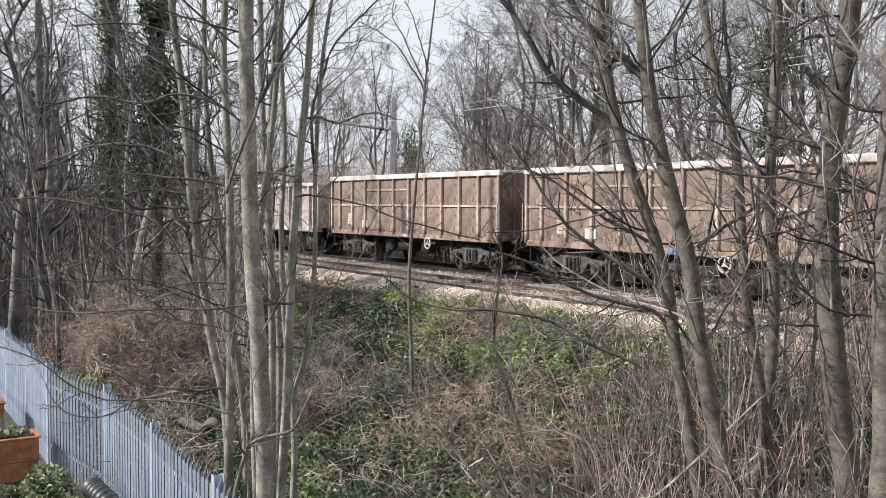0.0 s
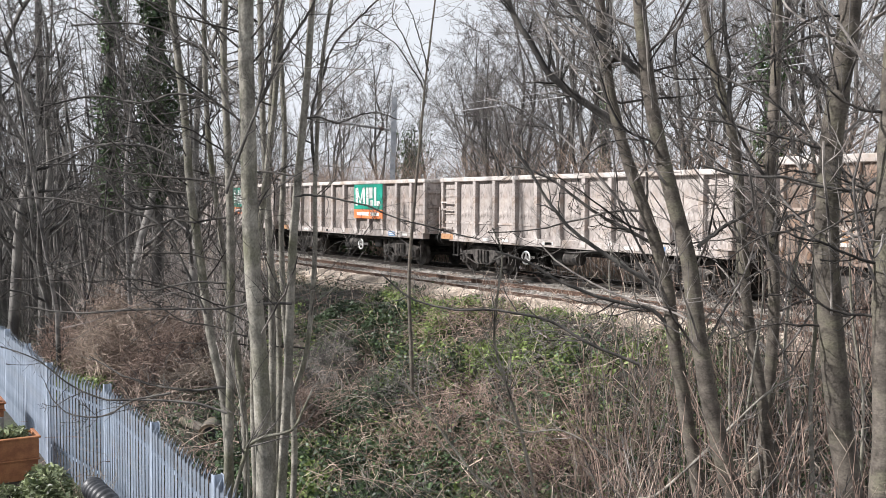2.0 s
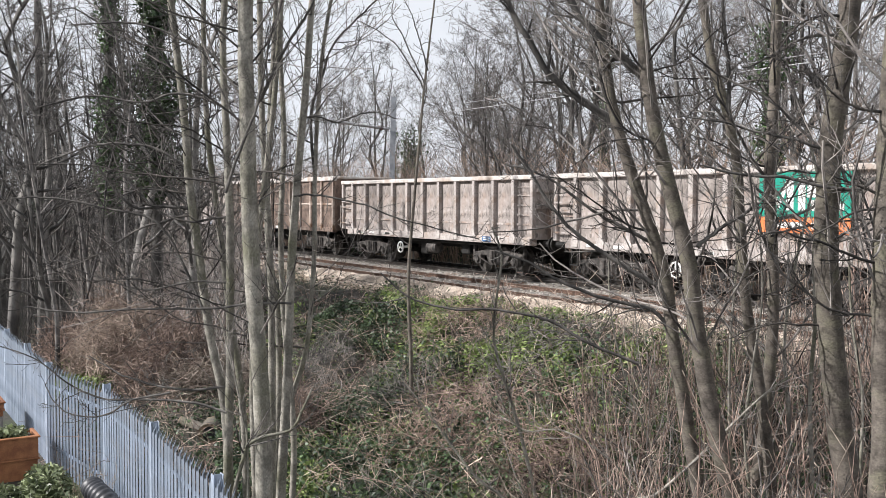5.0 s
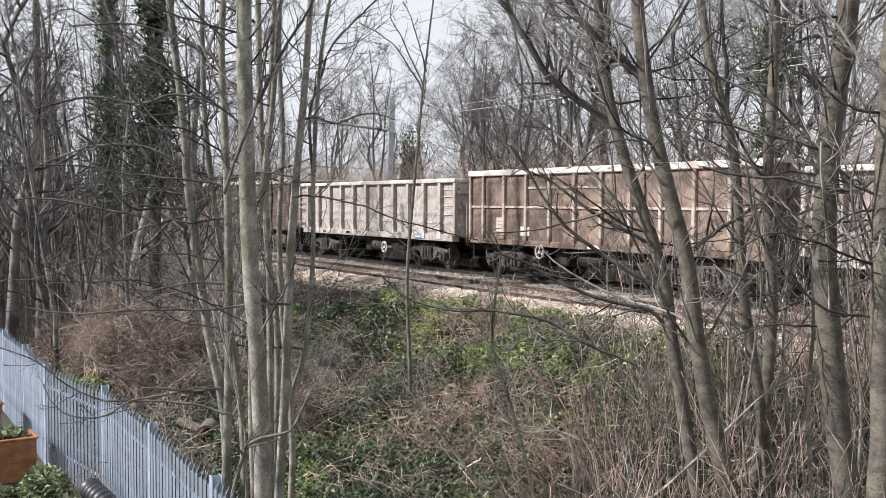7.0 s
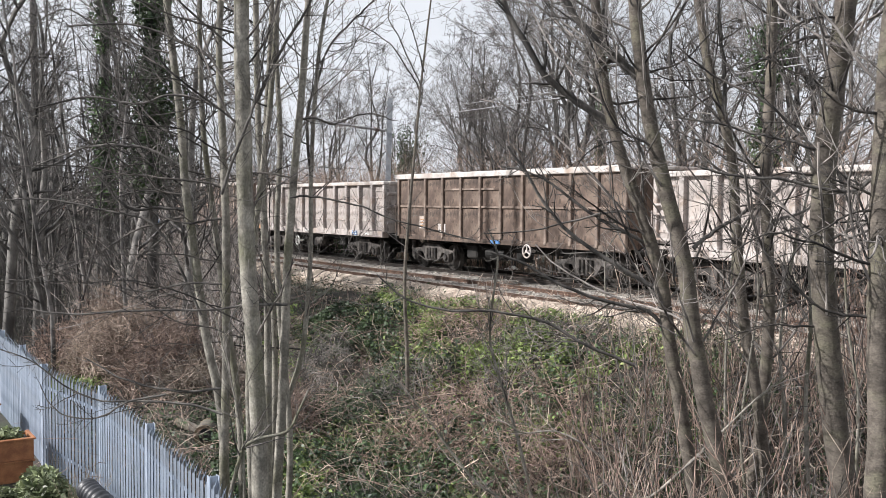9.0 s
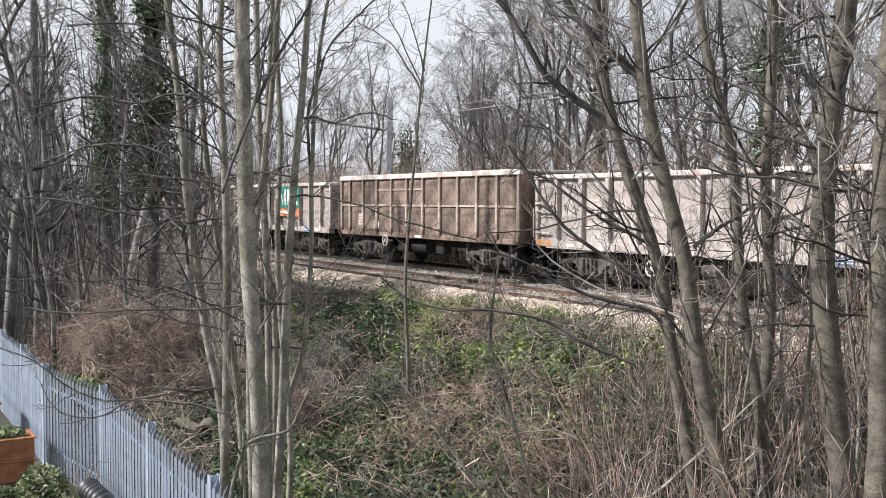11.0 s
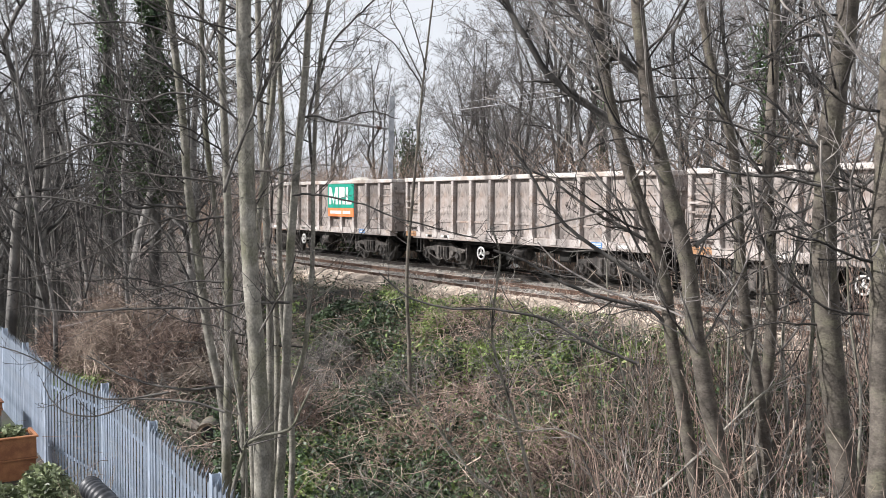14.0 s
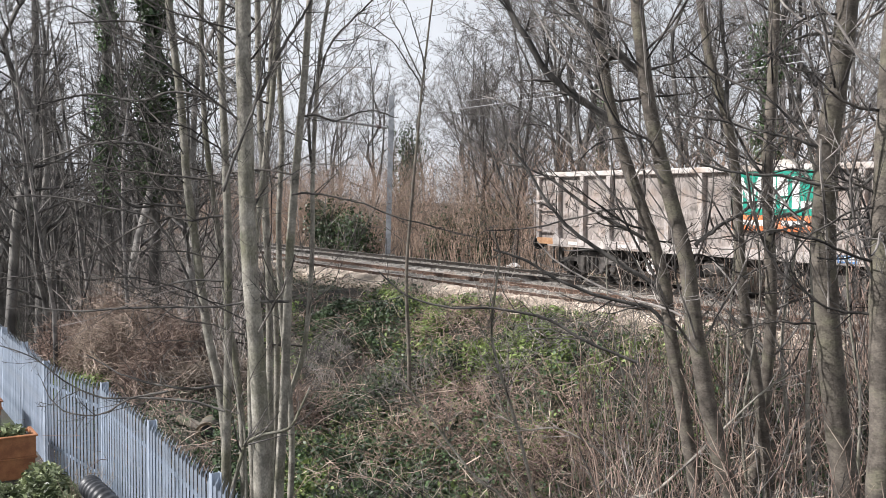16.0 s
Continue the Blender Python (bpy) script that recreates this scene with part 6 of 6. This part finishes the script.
def fence():
    # pale: W-section sheet with three splayed points
    prof = ((-0.039, 0.0), (-0.024, -0.012), (-0.010, 0.003), (0.010, 0.003), (0.024, -0.012), (0.039, 0.0))
    V, Q, th = [], [], 0.004
    for z in (0.0, 0.9, 1.70):
        for a, b in prof:
            V += [(a, b, z), (a, b + th, z)]
    k = 2 * len(prof)
    for lv in range(2):
        for i in range(len(prof) - 1):
            o = lv * k + 2 * i
            Q += [(o, o + 2, o + 2 + k, o + k), (o + 1, o + 1 + k, o + 3 + k, o + 3)]
        e = lv * k + k - 2
        Q += [(lv * k, lv * k + k, lv * k + k + 1, lv * k + 1), (e, e + 1, e + k + 1, e + k)]
    top = 2 * k
    for (i0, i1), (dx, dy) in (((0, 1), (-0.030, 0.012)), ((2, 3), (0.0, 0.05)), ((4, 5), (0.030, 0.012))):
        n0 = len(V)
        mx = (prof[i0][0] + prof[i1][0]) / 2
        V += [(mx + dx * 0.6, prof[i0][1] + dy * 0.5, 1.77), (mx + dx, prof[i0][1] + dy, 1.815)]
        a, b, a2, b2 = top + 2 * i0, top + 2 * i1, top + 2 * i0 + 1, top + 2 * i1 + 1
        Q += [(a, b, n0), (b2, a2, n0), (a, n0, n0 + 1), (b, n0 + 1, n0), (a2, n0 + 1, n0), (b2, n0, n0 + 1)]
    pale = mesh_of("pale", V, Q, M_GALV)
    f = thing("palisade_fence", "galvanised grey-blue steel palisade fence with splayed points", "fence")
    rngf = random.Random(4)
    for b, (x, y) in enumerate(FENCE_POSTS):
        x2, y2 = FENCE_POSTS[min(b + 1, len(FENCE_POSTS) - 1)]
        x1, y1 = FENCE_POSTS[b] if b < len(FENCE_POSTS) - 1 else FENCE_POSTS[b - 1]
        turn = math.degrees(math.atan2(y2 - y1, x2 - x1))
        at = pose(x, y, 0, 0, 0, turn)
        lift = 0.012 * math.sin(2.7 * b)
        bm = boxed(-0.05, 0.05, -0.012, -0.004, -2.6, FENCE_TOP + lift)
        box(bm, -0.05, 0.05, 0.086, 0.094, -2.6, FENCE_TOP + lift)
        box(bm, -0.004, 0.004, -0.003, 0.085, -2.6, FENCE_TOP + lift - 0.002)
        part("post", bm, M_GALV, f, "steel I-section post", at)
        if b == len(FENCE_POSTS) - 1:
            break
        L = math.hypot(x2 - x, y2 - y)
        for z in (-2.0, -0.95):
            bm = boxed(0.055, L - 0.055, 0.008, 0.014, z, z + 0.05)
            box(bm, 0.055, L - 0.055, 0.0145, 0.05, z, z + 0.006)
            part("rail", bm, M_GALV, f, "", at)
        for i in range(17):
            child("pale", pale, f, "", at @ pose(0.11 + i * (L - 0.22) / 16 + rngf.uniform(-0.004, 0.004), 0, FENCE_TOP - 1.815 + lift + rngf.uniform(-0.008, 0.008), 0, rngf.uniform(-0.5, 0.5), rngf.uniform(-5, 5)))


fence()


# ---------------------------------------------------------------- garden corner
M_PLANTLEAF = mat("pale_garden_leaves", (0.045, 0.060, 0.026), (0.215, 0.245, 0.135), 5, 0.5, 0.0, obvar=0.5, translucent=0.15)


def planter(x, y, long, wide, z0, tall, label, seed):
    """Timber trough: two tiers of boards with a capping batten each, filled with soil. (x, y) is its nearest corner."""
    t = thing("planter", label, "planter", "garden planters", m=pose(x, y, z0))
    half = tall / 2
    for k in range(2):
        z, o = half * k, 0.012 * k
        part("side_board", boxed(-long, -0.03, -0.03 + o, o, z + 0.004, z + half - 0.032, bevel=0.006), M_PLANTER, t)
        part("side_board", boxed(-long, -0.03, -wide - o, -wide + 0.03 - o, z + 0.004, z + half - 0.032, bevel=0.006), M_PLANTER, t)
        part("end_board", boxed(-0.029, 0.001 + o, -wide - o, o, z + 0.004, z + half - 0.032, bevel=0.006), M_PLANTER, t)
        part("end_board", boxed(-long - 0.03 - o, -long - 0.001, -wide - o, o, z + 0.004, z + half - 0.032, bevel=0.006), M_PLANTER, t)
        part("batten", boxed(-0.05, 0.03 + o, -wide - 0.03 - o, 0.03 + o, z + half - 0.03, z + half, bevel=0.006), M_PLANTER, t)
        part("batten", boxed(-long - 0.03, -0.051, -0.02, 0.03 + o, z + half - 0.03, z + half, bevel=0.006), M_PLANTER, t)
        part("batten", boxed(-long - 0.03, -0.051, -wide - 0.03 - o, -wide + 0.02, z + half - 0.03, z + half, bevel=0.006), M_PLANTER, t)
    part("soil", boxed(-long + 0.004, -0.034, -wide + 0.034, -0.034, tall - 0.16, tall - 0.06), M_SOIL, t, "dark potting soil")
    r = np.random.default_rng(seed)
    n = 300
    C = np.stack([x + r.uniform(-long + 0.1, -0.12, n), y + r.uniform(-wide + 0.05, -0.12, n), z0 + tall - 0.05 + r.uniform(0, 0.16, n)], axis=1)
    pl = thing("potted_plant", "pale green leafy plant in the timber planter", "plant")
    child("foliage", quads_mesh("foliage", *leaves(r, C, 0.075, 0.5, 1.8), M_PLANTLEAF), pl)
    Ps = np.stack([np.stack([C[:60, 0], C[:60, 1], np.full(60, z0 + tall - 0.07)], axis=1), C[:60]], axis=1)
    tagged(child("stalk_cluster", quads_mesh("stalks", *tubes(Ps, np.full((60, 2), 0.005), 3), M_LEAF), pl), kind="stuff")


planter(-17.02, 2.85, 0.6, 0.95, -2.36, 0.73, "orange-stained timber planter box beside the fence", 9)
planter(-19.55, 2.68, 1.0, 0.6, -1.78, 0.28, "small orange-stained timber trough on a concrete block", 10)
plinth = thing("concrete_block", "grey weathered concrete block under a timber trough", "block", m=pose(-20.05, 2.38, -2.36))
part("block_body", boxed(-0.5, 0.5, -0.3, 0.3, 0.0, 0.578, bevel=0.015), M_SLEEPER, plinth)


def garden_shrub(u, d, w, h, n, seed):
    x, y = at_sight(u, d)
    r = np.random.default_rng(seed)
    t = thing("garden_shrub", "low leafy green shrub beside the fence", "shrub", "garden shrubs")
    a, f = r.uniform(0, 6.28, n), np.sqrt(r.uniform(0, 1, n))
    C = np.stack([x + w * f * np.cos(a), y + w * 0.6 * f * np.sin(a), -2.36 + h * (1 - f ** 2) * r.uniform(0.45, 1.0, n) + 0.04], axis=1)
    child("foliage", quads_mesh("foliage", *leaves(r, C, 0.052, 0.5, 2.5), M_IVY if seed % 2 else M_PLANTLEAF), t)
    P = np.stack([np.tile((x, y, -2.4), (50, 1)), C[:50]], axis=1)
    child("stalks", quads_mesh("stalks", *tubes(P, np.full((50, 2), 0.007), 4), M_TWIG), t)


garden_shrub(-0.418, 13.6, 1.0, 0.86, 3400, 2)
garden_shrub(-0.463, 13.4, 0.7, 0.62, 1500, 4)
garden_shrub(-0.393, 13.0, 0.5, 0.58, 1100, 6)
N = 70
X, Y = at_sight(rg.normal(-0.375, 0.010, N), rg.uniform(12.4, 13.6, N))
canes("dry_weeds", "dry straw-coloured weed stalks against the fence", "weeds", rg, X, Y, rg.uniform(0.5, 1.35, N), 0.25, 0.005, 6, 3, M_STRAW, 5, 0.1, 45, 0.22)


def hose():
    """Ribbed black pipe that rises from the garden and bends over."""
    x, y = at_sight(-0.366, 12.0)
    ex, ey = at_sight(-0.343, 11.6)
    pts = smooth_line([(x - 0.1, y + 0.02, -2.45), (x - 0.08, y, -1.75), (x - 0.02, y, -1.42), (x + 0.10, y - 0.05, -1.33), (ex, ey, -1.62), (ex + 0.12, ey - 0.05, -2.45)], 170)
    R = 0.135 + 0.009 * np.sin(np.arange(170) * math.pi / 2 + 0.8)
    t = thing("corrugated_pipe", "black corrugated plastic drainage pipe bent over beside the fence", "pipe")
    child("pipe_wall", quads_mesh("pipe_wall", *tubes(pts[None], R[None], 20), M_PIPE, True), t)


hose()


def log(u, d, L, r, turn, tilt=0.0, hollow=False):
    x, y = at_sight(u, d)
    rr = np.random.default_rng(int(d * 10))
    t = thing("log", "sawn log with a pale cut end on the leaf litter", "log", "sawn logs", m=pose(x, y, float(ground_z(x, y)) + r * 0.8, 90 + tilt, 0, turn))
    z = np.linspace(-L / 2, L / 2, 7)
    P = np.stack([rr.normal(0, 0.01, 7), rr.normal(0, 0.01, 7), z], axis=1)
    child("bark", quads_mesh("bark", *tubes(P[None], (r * (1 + rr.normal(0, 0.04, 7)))[None], 14), M_BARK, True), t)
    for e in (-1, 1):
        part("cut_end", rodded((0, 0, e * (L / 2 - 0.02)), (0, 0, e * (L / 2 + 0.002)), r * 0.97, sides=14), M_LOG, t, "pale sawn end")
        # solid black disc on the cut end stands for the hollow's dark inside
        if hollow:
            part("hollow_heart", rodded((0.15 * r, 0, e * (L / 2 - 0.02)), (0.15 * r, 0, e * (L / 2 + 0.005)), r * 0.68, sides=12), M_PIPE, t, "black disc standing for the shade inside the hollow log")


log(-0.245, 18.6, 0.6, 0.21, 62, 0, True)
log(-0.215, 16.8, 0.5, 0.14, 80, 3, True)
log(-0.26, 18.9, 0.9, 0.10, 110, 6)
log(-0.225, 17.4, 1.2, 0.09, 75, 4)
log(-0.405, 24.0, 0.5, 0.11, 20)


def rag():
    x, y = at_sight(0.074, 38.4)
    t = thing("plastic_sheet", "crumpled white plastic sheet beside the ballast", "litter", m=pose(x, y, float(ground_z(x, y)) + 0.02))
    r = random.Random(2)
    V, Q = [], []
    for i in range(8):
        for j in range(6):
            V.append((0.09 * i - 0.3, 0.07 * j - 0.2, 0.16 * math.sin(math.pi * i / 7) * math.sin(math.pi * j / 5) + r.uniform(0, 0.05)))
    for i in range(7):
        for j in range(5):
            Q.append((i * 6 + j, (i + 1) * 6 + j, (i + 1) * 6 + j + 1, i * 6 + j + 1))
    child("sheet", mesh_of("sheet", V, Q, M_WHITE), t)


rag()


motions()
